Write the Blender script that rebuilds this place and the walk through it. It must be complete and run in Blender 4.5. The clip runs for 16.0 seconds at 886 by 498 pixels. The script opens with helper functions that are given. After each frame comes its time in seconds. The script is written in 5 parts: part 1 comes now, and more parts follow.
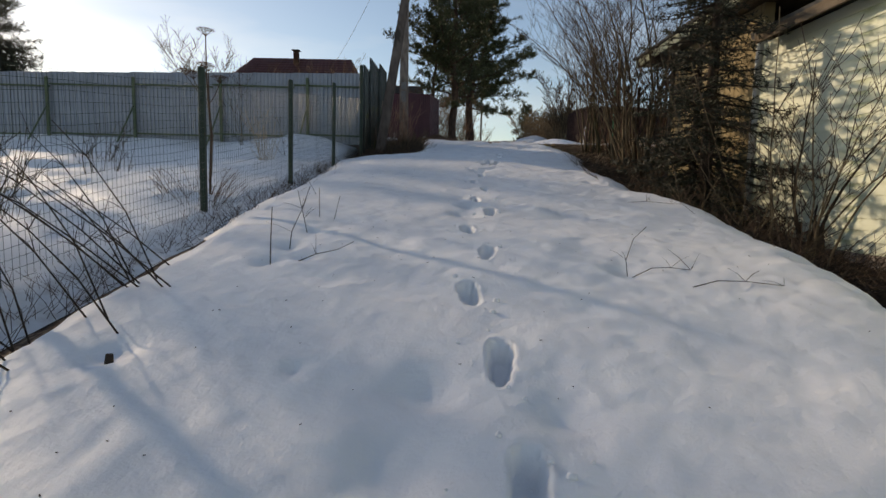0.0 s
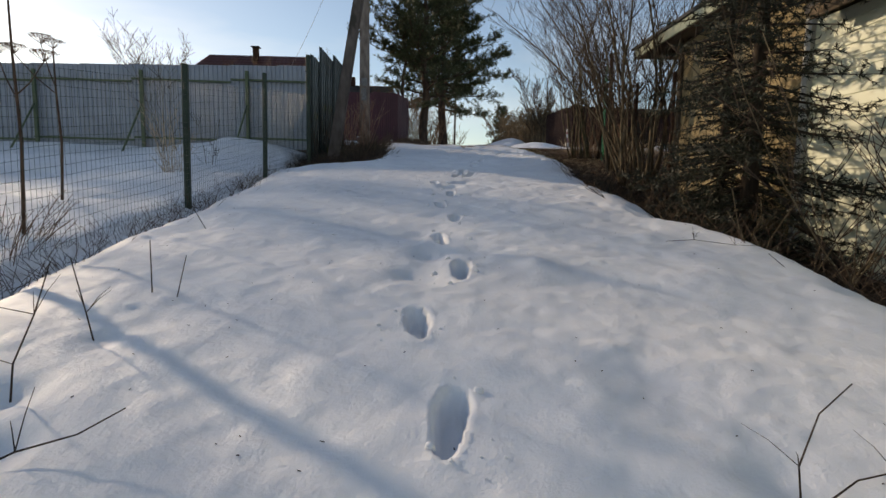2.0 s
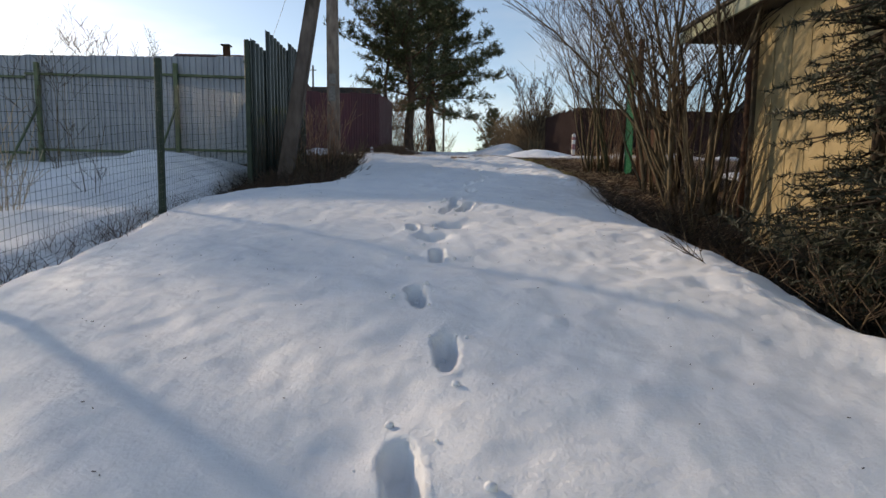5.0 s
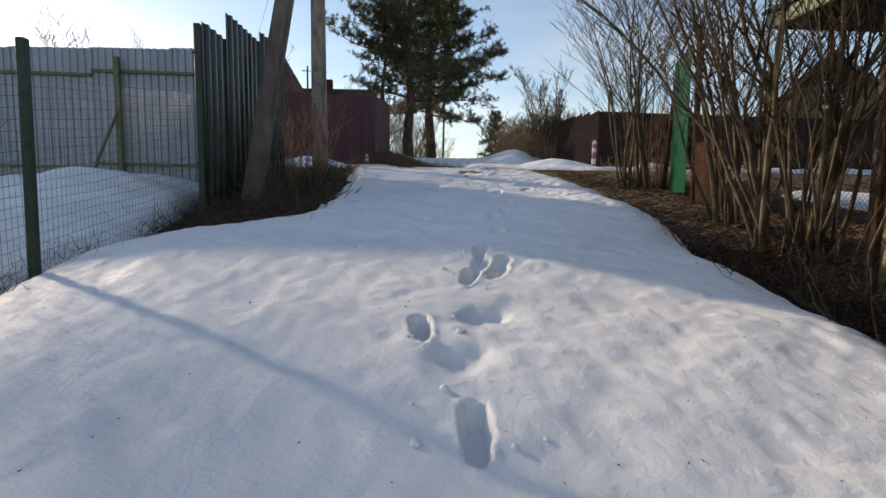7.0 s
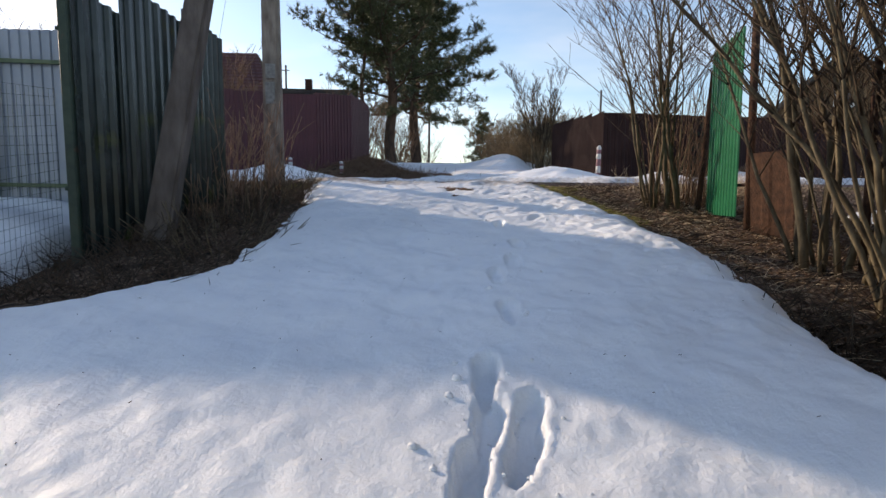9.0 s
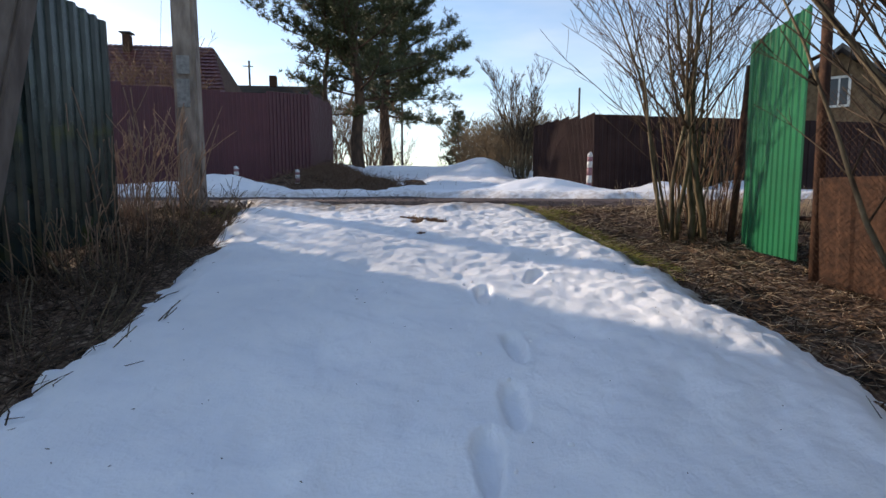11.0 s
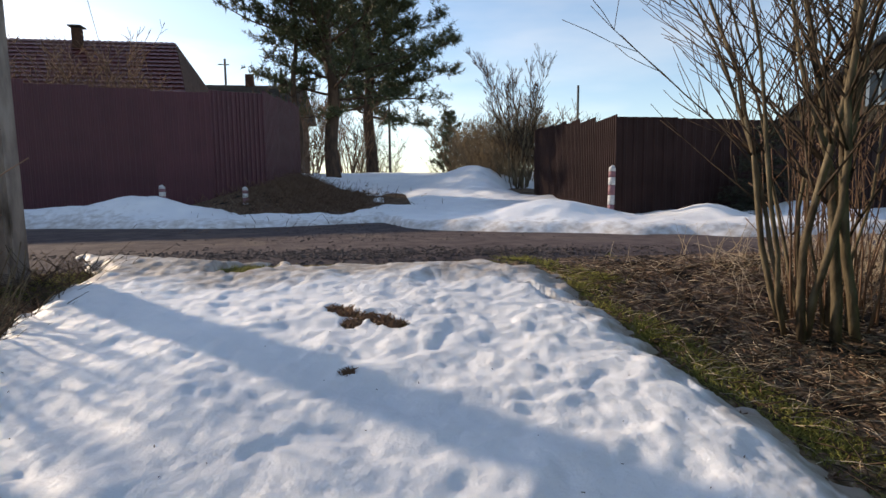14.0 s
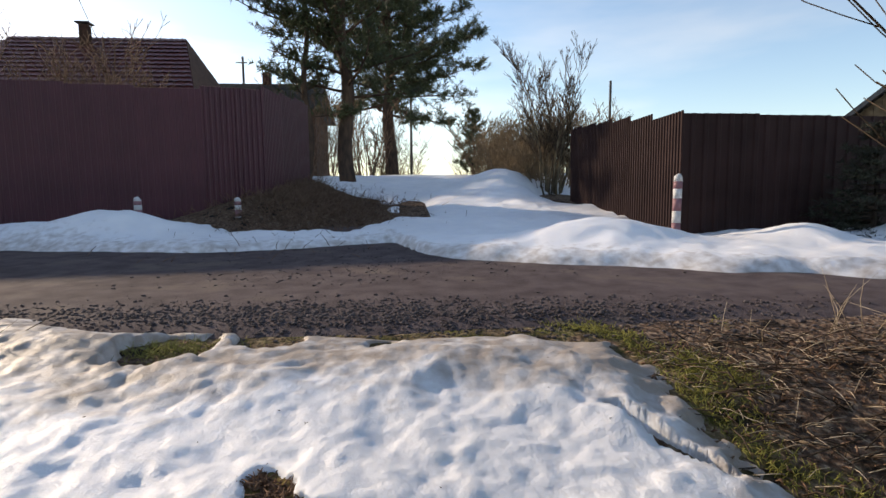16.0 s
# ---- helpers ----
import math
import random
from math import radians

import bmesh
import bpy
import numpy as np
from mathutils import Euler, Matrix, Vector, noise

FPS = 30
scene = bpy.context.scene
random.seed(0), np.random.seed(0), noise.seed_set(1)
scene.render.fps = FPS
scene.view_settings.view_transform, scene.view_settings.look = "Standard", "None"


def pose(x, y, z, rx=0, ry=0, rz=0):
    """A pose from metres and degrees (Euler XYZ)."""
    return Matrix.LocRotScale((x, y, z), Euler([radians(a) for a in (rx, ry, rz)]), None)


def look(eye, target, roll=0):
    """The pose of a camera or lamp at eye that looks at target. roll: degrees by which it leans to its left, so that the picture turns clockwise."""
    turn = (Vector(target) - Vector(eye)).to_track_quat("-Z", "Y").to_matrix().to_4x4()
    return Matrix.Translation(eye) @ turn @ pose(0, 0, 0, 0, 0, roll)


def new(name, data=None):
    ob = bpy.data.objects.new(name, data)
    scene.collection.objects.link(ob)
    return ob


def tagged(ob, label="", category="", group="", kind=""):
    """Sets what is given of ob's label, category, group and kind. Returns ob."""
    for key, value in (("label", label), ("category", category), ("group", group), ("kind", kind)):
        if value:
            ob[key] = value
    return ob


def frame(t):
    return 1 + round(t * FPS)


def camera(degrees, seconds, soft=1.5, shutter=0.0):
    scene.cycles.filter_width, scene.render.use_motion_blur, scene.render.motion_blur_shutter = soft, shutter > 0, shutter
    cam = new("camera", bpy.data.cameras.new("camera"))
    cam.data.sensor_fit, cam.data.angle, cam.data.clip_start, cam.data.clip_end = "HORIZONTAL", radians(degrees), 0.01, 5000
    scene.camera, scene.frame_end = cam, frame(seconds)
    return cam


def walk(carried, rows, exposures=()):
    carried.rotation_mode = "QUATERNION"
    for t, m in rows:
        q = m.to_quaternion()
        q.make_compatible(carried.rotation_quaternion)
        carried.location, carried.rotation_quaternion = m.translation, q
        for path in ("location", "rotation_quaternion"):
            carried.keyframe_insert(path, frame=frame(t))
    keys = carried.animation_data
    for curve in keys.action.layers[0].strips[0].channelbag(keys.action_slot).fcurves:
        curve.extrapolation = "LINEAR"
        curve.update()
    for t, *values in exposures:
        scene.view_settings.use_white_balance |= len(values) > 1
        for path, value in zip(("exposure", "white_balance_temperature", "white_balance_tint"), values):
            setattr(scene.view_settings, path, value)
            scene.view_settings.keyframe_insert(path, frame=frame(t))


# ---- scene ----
cam = camera(79.5, 16.0)
PATH = [
    (0, (0.045, -0.033, 1.196), (0.039, 1.955, 0.974), 1.2),
    (0.5, (0.077, 0.57, 1.255), (0.116, 2.556, 1.027), 1.2),
    (1, (0.144, 1.105, 1.36), (0.201, 3.091, 1.139), 1.1),
    (1.5, (0.233, 1.631, 1.375), (0.314, 3.619, 1.166), 0.9),
    (2, (0.249, 2.154, 1.452), (0.334, 4.141, 1.239), 0.9),
    (2.5, (0.318, 2.67, 1.49), (0.409, 4.657, 1.28), 0.7),
    (3, (0.295, 3.138, 1.52), (0.382, 5.125, 1.316), 0.7),
    (3.5, (0.264, 3.571, 1.744), (0.352, 5.558, 1.53), 0.8),
    (4, (0.375, 4.011, 1.757), (0.479, 5.998, 1.551), 0.6),
    (6.5, (0.431, 6.453, 2.143), (0.561, 8.439, 1.944), 0.5),
    (7, (0.376, 6.971, 2.219), (0.506, 8.958, 2.024), 0.5),
    (7.5, (0.415, 7.441, 2.307), (0.545, 9.427, 2.113), 0.4),
    (8, (0.465, 7.943, 2.441), (0.598, 9.929, 2.246), 0.2),
    (8.5, (0.511, 8.407, 2.488), (0.647, 10.393, 2.296), 0.4),
    (9, (0.562, 8.92, 2.534), (0.74, 10.903, 2.343), 0.2),
    (11.5, (0.955, 11.141, 3.009), (1.233, 13.111, 2.806), -0.4),
    (12, (1.058, 11.601, 3.086), (1.349, 13.57, 2.884), -0.6),
    (12.5, (1.144, 12.097, 3.202), (1.433, 14.065, 2.996), -0.5),
    (13, (1.239, 12.547, 3.249), (1.538, 14.514, 3.047), -0.4),
    (13.5, (1.305, 12.955, 3.36), (1.594, 14.924, 3.155), -0.4),
    (14, (1.435, 13.333, 3.39), (1.722, 15.302, 3.186), -0.7),
    (14.5, (1.507, 13.723, 3.417), (1.79, 15.692, 3.212), -0.7),
    (15, (1.561, 14.148, 3.506), (1.841, 16.117, 3.299), -0.7),
    (15.5, (1.626, 14.626, 3.576), (1.875, 16.599, 3.362), -0.9),
    (16, (1.673, 15.018, 3.627), (1.874, 16.997, 3.418), -0.7),
]
walk(cam, [(t, look(eye, target, roll)) for t, eye, target, roll in PATH],
     exposures=[(0.0, -0.03, 8350, 14), (3.5, 0.21, 8300, 14), (6.5, 0.45, 8300, 14), (7.5, 0.46, 8150, 14), (9.0, 0.72, 7800, 15), (11.5, 0.80, 7550, 15),
                (12.5, 0.72, 7600, 14), (14.5, 0.70, 7900, 14), (16.0, 0.74, 7900, 14)])

# ---- light: low spring sun ahead on the left, clear sky with thin cloud ----
SUN_EL = 20.0
SUN_DIR = Vector((-0.775 * math.cos(radians(SUN_EL)), 0.632 * math.cos(radians(SUN_EL)), math.sin(radians(SUN_EL)))).normalized()
sun = new("sun", bpy.data.lights.new("sun", "SUN"))
sun.data.energy, sun.data.angle, sun.data.color = 2.95, radians(1.4), (1.0, 0.90, 0.77)
sun.matrix_world = look(SUN_DIR * 100, (0, 0, 0))

world = bpy.data.worlds.new("sky")
scene.world = world
world.use_nodes = True
wn, wl = world.node_tree.nodes, world.node_tree.links
wn.clear()
sky = wn.new("ShaderNodeTexSky")
sky.sky_type, sky.sun_disc = "NISHITA", False
sky.sun_elevation = radians(SUN_EL)
sky.sun_rotation = math.atan2(SUN_DIR.x, SUN_DIR.y)
sky.air_density, sky.dust_density, sky.ozone_density = 1.0, 0.40, 3.2
wco = wn.new("ShaderNodeTexCoord")
wmap = wn.new("ShaderNodeMapping")
wmap.inputs["Scale"].default_value = (1.6, 1.6, 7.0)
wno = wn.new("ShaderNodeTexNoise")
wno.inputs["Scale"].default_value, wno.inputs["Detail"].default_value = 1.6, 6
wra = wn.new("ShaderNodeMapRange")
wra.inputs[1].default_value, wra.inputs[2].default_value = 0.45, 0.85
wra.inputs[3].default_value, wra.inputs[4].default_value = 0.0, 0.45
whs = wn.new("ShaderNodeHueSaturation")
whs.inputs["Saturation"].default_value, whs.inputs["Value"].default_value = 0.3, 1.2
wmx = wn.new("ShaderNodeMixRGB")
wbg = wn.new("ShaderNodeBackground")
wbg.inputs["Strength"].default_value = 0.15
wou = wn.new("ShaderNodeOutputWorld")
wl.new(wco.outputs["Generated"], wmap.inputs[0])
wl.new(wmap.outputs[0], wno.inputs["Vector"])
wl.new(wno.outputs["Fac"], wra.inputs[0])
wl.new(wra.outputs[0], wmx.inputs[0])
wl.new(sky.outputs[0], whs.inputs["Color"])
wl.new(sky.outputs[0], wmx.inputs[1])
wl.new(whs.outputs[0], wmx.inputs[2])
wl.new(wmx.outputs[0], wbg.inputs[0])
wl.new(wbg.outputs[0], wou.inputs[0])


# ---- materials ----
def material(name, colours, scale=8.0, rough=0.7, metal=0.0, bump=0.2, bump_scale=40.0, vary=0.0, stretch=(1, 1, 1), detail=6, spots=None, coat=0.0, bump_depth=0.02):
    """colours: two or three tones mixed by noise. vary: change of value from piece to piece. spots: (colour, scale, threshold)."""
    m = bpy.data.materials.new(name)
    m.use_nodes = True
    n, l = m.node_tree.nodes, m.node_tree.links
    b = n["Principled BSDF"]
    co = n.new("ShaderNodeTexCoord")
    mp = n.new("ShaderNodeMapping")
    mp.inputs["Scale"].default_value = stretch
    l.new(co.outputs["Object"], mp.inputs[0])
    no = n.new("ShaderNodeTexNoise")
    no.inputs["Scale"].default_value, no.inputs["Detail"].default_value = scale, detail
    l.new(mp.outputs[0], no.inputs["Vector"])
    ra = n.new("ShaderNodeValToRGB")
    while len(ra.color_ramp.elements) < len(colours):
        ra.color_ramp.elements.new(0.5)
    for k, c in enumerate(colours):
        ra.color_ramp.elements[k].position = 0.32 + 0.36 * k / max(1, len(colours) - 1)
        ra.color_ramp.elements[k].color = (*c, 1)
    l.new(no.outputs["Fac"], ra.inputs[0])
    last = ra.outputs[0]
    big = n.new("ShaderNodeTexNoise")
    big.inputs["Scale"].default_value, big.inputs["Detail"].default_value = scale * 0.13, 3
    l.new(co.outputs["Object"], big.inputs["Vector"])
    hs = n.new("ShaderNodeHueSaturation")
    mr = n.new("ShaderNodeMapRange")
    mr.inputs[3].default_value, mr.inputs[4].default_value = 0.78, 1.2
    l.new(big.outputs["Fac"], mr.inputs[0])
    value = mr.outputs[0]
    if vary:
        oi = n.new("ShaderNodeObjectInfo")
        mv = n.new("ShaderNodeMapRange")
        mv.inputs[3].default_value, mv.inputs[4].default_value = 1 - vary, 1 + vary
        l.new(oi.outputs["Random"], mv.inputs[0])
        mu = n.new("ShaderNodeMath")
        mu.operation = "MULTIPLY"
        l.new(value, mu.inputs[0])
        l.new(mv.outputs[0], mu.inputs[1])
        value = mu.outputs[0]
    l.new(value, hs.inputs["Value"])
    l.new(last, hs.inputs["Color"])
    last = hs.outputs[0]
    if spots:
        sp = n.new("ShaderNodeTexNoise")
        sp.inputs["Scale"].default_value, sp.inputs["Detail"].default_value = spots[1], 8
        l.new(mp.outputs[0], sp.inputs["Vector"])
        sr = n.new("ShaderNodeMapRange")
        sr.inputs[1].default_value, sr.inputs[2].default_value = spots[2], spots[2] + 0.1
        l.new(sp.outputs["Fac"], sr.inputs[0])
        mx = n.new("ShaderNodeMixRGB")
        mx.inputs[2].default_value = (*spots[0], 1)
        l.new(sr.outputs[0], mx.inputs[0])
        l.new(last, mx.inputs[1])
        last = mx.outputs[0]
    l.new(last, b.inputs["Base Color"])
    b.inputs["Roughness"].default_value, b.inputs["Metallic"].default_value = rough, metal
    b.inputs["Coat Weight"].default_value = coat
    b.inputs["Specular IOR Level"].default_value = 0.12 if rough >= 0.68 else 0.4
    if bump:
        bn = n.new("ShaderNodeTexNoise")
        bn.inputs["Scale"].default_value, bn.inputs["Detail"].default_value = bump_scale, 5
        l.new(mp.outputs[0], bn.inputs["Vector"])
        bu = n.new("ShaderNodeBump")
        bu.inputs["Strength"].default_value, bu.inputs["Distance"].default_value = bump, bump_depth
        l.new(bn.outputs["Fac"], bu.inputs["Height"])
        l.new(bu.outputs[0], b.inputs["Normal"])
    return m


def attribute_mix(m, attribute, colour, rough=0.8):
    """Lays a second colour over a material where a mesh attribute says so (dirt, moss)."""
    n, l = m.node_tree.nodes, m.node_tree.links
    b = n["Principled BSDF"]
    at = n.new("ShaderNodeAttribute")
    at.attribute_name = attribute
    no = n.new("ShaderNodeTexNoise")
    no.inputs["Scale"].default_value, no.inputs["Detail"].default_value = 9.0, 8
    co = n.new("ShaderNodeTexCoord")
    l.new(co.outputs["Object"], no.inputs["Vector"])
    ad = n.new("ShaderNodeMath")
    ad.operation = "ADD"
    l.new(at.outputs["Fac"], ad.inputs[0])
    l.new(no.outputs["Fac"], ad.inputs[1])
    mr = n.new("ShaderNodeMapRange")
    mr.inputs[1].default_value, mr.inputs[2].default_value = 0.75, 1.3
    l.new(ad.outputs[0], mr.inputs[0])
    mx = n.new("ShaderNodeMixRGB")
    mx.inputs[2].default_value = (*colour, 1)
    source = b.inputs["Base Color"].links[0].from_socket
    l.new(mr.outputs[0], mx.inputs[0])
    l.new(source, mx.inputs[1])
    l.new(mx.outputs[0], b.inputs["Base Color"])


SNOW = material("snow", [(0.80, 0.81, 0.83), (0.88, 0.88, 0.88)], 3.0, 0.55, bump=0.0)


def snow_relief(m):
    """Three sizes of relief on old snow: soft lumps, crust and coarse crystals."""
    n, l = m.node_tree.nodes, m.node_tree.links
    co = n.new("ShaderNodeTexCoord")
    last = None
    for scale, detail, strength, depth in ((9.0, 5, 0.55, 0.020), (48.0, 4, 0.6, 0.007), (330.0, 2, 0.8, 0.0022)):
        no = n.new("ShaderNodeTexNoise")
        no.inputs["Scale"].default_value, no.inputs["Detail"].default_value = scale, detail
        no.inputs["Roughness"].default_value = 0.6
        l.new(co.outputs["Object"], no.inputs["Vector"])
        bu = n.new("ShaderNodeBump")
        bu.inputs["Strength"].default_value, bu.inputs["Distance"].default_value = strength, depth
        l.new(no.outputs["Fac"], bu.inputs["Height"])
        if last:
            l.new(last, bu.inputs["Normal"])
        last = bu.outputs[0]
    l.new(last, n["Principled BSDF"].inputs["Normal"])


snow_relief(SNOW)
SNOW.node_tree.nodes["Principled BSDF"].inputs["Subsurface Weight"].default_value = 0.35
SNOW.node_tree.nodes["Principled BSDF"].inputs["Subsurface Radius"].default_value = (0.9, 0.95, 1.0)
SNOW.node_tree.nodes["Principled BSDF"].inputs["Subsurface Scale"].default_value = 0.02
attribute_mix(SNOW, "dirt", (0.36, 0.30, 0.25))
SOIL = material("soil", [(0.045, 0.028, 0.020), (0.15, 0.095, 0.066), (0.36, 0.26, 0.18)], 24.0, 0.95, bump=1.0, bump_scale=30.0, bump_depth=0.04, spots=((0.022, 0.015, 0.011), 4.0, 0.53))
attribute_mix(SOIL, "moss", (0.13, 0.125, 0.03))
MOULD = material("leaf_mould", [(0.045, 0.026, 0.016), (0.17, 0.10, 0.05), (0.33, 0.23, 0.09)], 38.0, 0.95, bump=1.0, bump_scale=60.0, bump_depth=0.02)
attribute_mix(MOULD, "moss", (0.20, 0.17, 0.04))
ASPHALT = material("asphalt", [(0.080, 0.060, 0.060), (0.135, 0.104, 0.100)], 5.0, 0.9, bump=0.6, bump_scale=120.0, spots=((0.15, 0.115, 0.10), 1.3, 0.57))
GRAVEL = material("gravel", [(0.085, 0.070, 0.070), (0.19, 0.16, 0.155)], 20.0, 0.9, bump=0.2, vary=0.4)
GALV = material("galvanised", [(0.27, 0.30, 0.345), (0.34, 0.37, 0.42)], 3.0, 0.45, metal=0.25, bump=0.05, vary=0.05)
DARKGREEN = material("dark_green_paint", [(0.012, 0.019, 0.017), (0.032, 0.046, 0.042)], 3.0, 0.26, bump=0.05, vary=0.1, spots=((0.045, 0.055, 0.016), 2.4, 0.58))
GREEN = material("green_paint", [(0.008, 0.115, 0.050), (0.011, 0.14, 0.062)], 2.0, 0.3, bump=0.04)
POSTGREEN = material("green_post_paint", [(0.014, 0.030, 0.020), (0.035, 0.055, 0.035)], 12.0, 0.55, bump=0.2, spots=((0.10, 0.06, 0.035), 8.0, 0.64))
RAILGREEN = material("olive_rail_paint", [(0.08, 0.115, 0.06), (0.13, 0.16, 0.09)], 9.0, 0.6, bump=0.2)
PURPLE = material("maroon_sheet", [(0.070, 0.016, 0.026), (0.090, 0.022, 0.034)], 2.0, 0.5, bump=0.04, vary=0.08)
BROWN = material("brown_sheet", [(0.027, 0.0135, 0.013), (0.042, 0.022, 0.0205)], 2.0, 0.7, bump=0.04, vary=0.1)
RUST = material("rust", [(0.040, 0.024, 0.019), (0.10, 0.052, 0.034)], 14.0, 0.9, bump=0.5)
CONCRETE = material("pole_concrete", [(0.16, 0.125, 0.108), (0.33, 0.28, 0.24)], 9.0, 0.9, bump=0.7, bump_scale=35.0, stretch=(1, 1, 0.35), spots=((0.09, 0.075, 0.06), 5.0, 0.6))
STAYGREY = material("stay_concrete", [(0.10, 0.078, 0.068), (0.19, 0.155, 0.135)], 9.0, 0.9, bump=0.5, bump_scale=40.0, stretch=(1, 1, 0.3), spots=((0.07, 0.06, 0.05), 4.0, 0.6))
OLDWOOD = material("pole_wood", [(0.10, 0.070, 0.055), (0.20, 0.15, 0.12)], 9.0, 0.9, bump=0.7, bump_scale=40.0, stretch=(1, 1, 0.12))
PAPER = material("paper", [(0.18, 0.175, 0.17), (0.30, 0.295, 0.285)], 20.0, 0.8, bump=0.1)
WIRE = material("green_wire", [(0.035, 0.06, 0.045), (0.06, 0.08, 0.06)], 9.0, 0.5, bump=0)
SIDING = material("pale_green_siding", [(0.64, 0.67, 0.50), (0.76, 0.78, 0.62)], 4.0, 0.6, bump=0.15, stretch=(1, 0.3, 1), vary=0.04, spots=((0.40, 0.44, 0.24), 2.2, 0.62))
YELLOW = material("ochre_wall", [(0.27, 0.205, 0.11), (0.37, 0.29, 0.165)], 4.0, 0.8, bump=0.3, spots=((0.22, 0.17, 0.09), 2.5, 0.6))
WHITEWOOD = material("white_trim", [(0.55, 0.54, 0.48), (0.70, 0.69, 0.63)], 6.0, 0.7, bump=0.3)
FASCIA = material("pale_green_trim", [(0.34, 0.36, 0.25), (0.52, 0.53, 0.40)], 6.0, 0.75, bump=0.3, stretch=(1, 0.3, 1), spots=((0.20, 0.17, 0.11), 4.0, 0.6))
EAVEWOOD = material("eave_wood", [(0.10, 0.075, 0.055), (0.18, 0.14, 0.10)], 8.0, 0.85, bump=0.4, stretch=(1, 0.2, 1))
ROOFGREY = material("grey_roofing", [(0.085, 0.078, 0.072), (0.15, 0.14, 0.13)], 5.0, 0.85, bump=0.3)
REDROOF = material("red_roof_tiles", [(0.11, 0.030, 0.028), (0.16, 0.048, 0.042)], 3.0, 0.45, bump=0.1)
BRICK = material("brown_gable", [(0.09, 0.050, 0.035), (0.15, 0.085, 0.06)], 6.0, 0.85, bump=0.3)
LOG = material("log_gable", [(0.12, 0.078, 0.045), (0.21, 0.145, 0.085)], 6.0, 0.85, bump=0.4)
BARK = material("bark", [(0.030, 0.023, 0.018), (0.075, 0.056, 0.042)], 10.0, 0.95, bump=0.8, bump_scale=25.0, stretch=(1, 1, 0.3))
PINEBARK = material("pine_bark", [(0.045, 0.033, 0.026), (0.115, 0.072, 0.050)], 7.0, 0.95, bump=0.8, bump_scale=18.0, stretch=(1, 1, 0.35))
SHRUBBARK = material("shrub_bark", [(0.065, 0.047, 0.031), (0.19, 0.15, 0.095)], 12.0, 0.85, bump=0.5, stretch=(1, 1, 0.4))
TWIG = material("twig", [(0.040, 0.028, 0.021), (0.095, 0.068, 0.048)], 12.0, 0.9, bump=0)
REDTWIG = material("reddish_twig", [(0.13, 0.075, 0.05), (0.22, 0.14, 0.095)], 6.0, 0.9, bump=0)
NEEDLE = material("pine_needles", [(0.030, 0.042, 0.016), (0.085, 0.096, 0.034)], 3.0, 0.6, bump=0)
SPRUCE = material("spruce_needles", [(0.012, 0.016, 0.008), (0.034, 0.037, 0.017)], 3.0, 0.6, bump=0)
STRAW = material("straw", [(0.36, 0.27, 0.18), (0.64, 0.53, 0.40)], 6.0, 0.9, bump=0)
HEDGETWIG = material("tan_twig", [(0.12, 0.085, 0.055), (0.22, 0.165, 0.105)], 6.0, 0.9, bump=0)
STALK = material("dry_stalk", [(0.070, 0.043, 0.030), (0.16, 0.102, 0.070)], 8.0, 0.9, bump=0)
DRYSTEM = material("tan_dry_stem", [(0.17, 0.10, 0.072), (0.31, 0.205, 0.145)], 8.0, 0.9, bump=0)
GRASS = material("spring_grass", [(0.15, 0.15, 0.035), (0.33, 0.31, 0.09)], 5.0, 0.7, bump=0)
WHITE = material("white_paint", [(0.46, 0.45, 0.44), (0.62, 0.61, 0.60)], 9.0, 0.6, bump=0.2)
BANDRED = material("faded_red_band", [(0.20, 0.09, 0.11), (0.28, 0.14, 0.15)], 9.0, 0.6, bump=0.2)
DARKMETAL = material("dark_metal", [(0.03, 0.03, 0.03), (0.06, 0.055, 0.05)], 9.0, 0.6, bump=0.1)
GLASS = material("window_glass", [(0.03, 0.035, 0.04), (0.05, 0.055, 0.06)], 2.0, 0.08, bump=0)


# ---- mesh helpers ----
def mesh_arrays(name, co, loops, starts, totals, mat, smooth=False):
    me = bpy.data.meshes.new(name)
    me.vertices.add(len(co))
    me.vertices.foreach_set("co", np.asarray(co, np.float32).ravel())
    me.loops.add(len(loops))
    me.loops.foreach_set("vertex_index", np.asarray(loops, np.int32))
    me.polygons.add(len(starts))
    me.polygons.foreach_set("loop_start", np.asarray(starts, np.int32))
    me.polygons.foreach_set("loop_total", np.asarray(totals, np.int32))
    if smooth:
        me.polygons.foreach_set("use_smooth", np.ones(len(starts), bool))
    me.materials.append(mat)
    me.update()
    return me


def mesh_from(name, verts, faces, mat, smooth=False):
    """A mesh from plain lists, or from the tubes and tufts collected by tube() and tuft()."""
    if verts and isinstance(verts[0], dict):
        if "blades" in verts[0]:
            return mesh_from_tufts(name, verts, mat)
        return mesh_from_tubes(name, verts, mat, smooth)
    me = bpy.data.meshes.new(name)
    me.from_pydata([tuple(v) for v in verts], [], faces)
    me.materials.append(mat)
    if smooth:
        me.polygons.foreach_set("use_smooth", [True] * len(me.polygons))
    me.update()
    return me


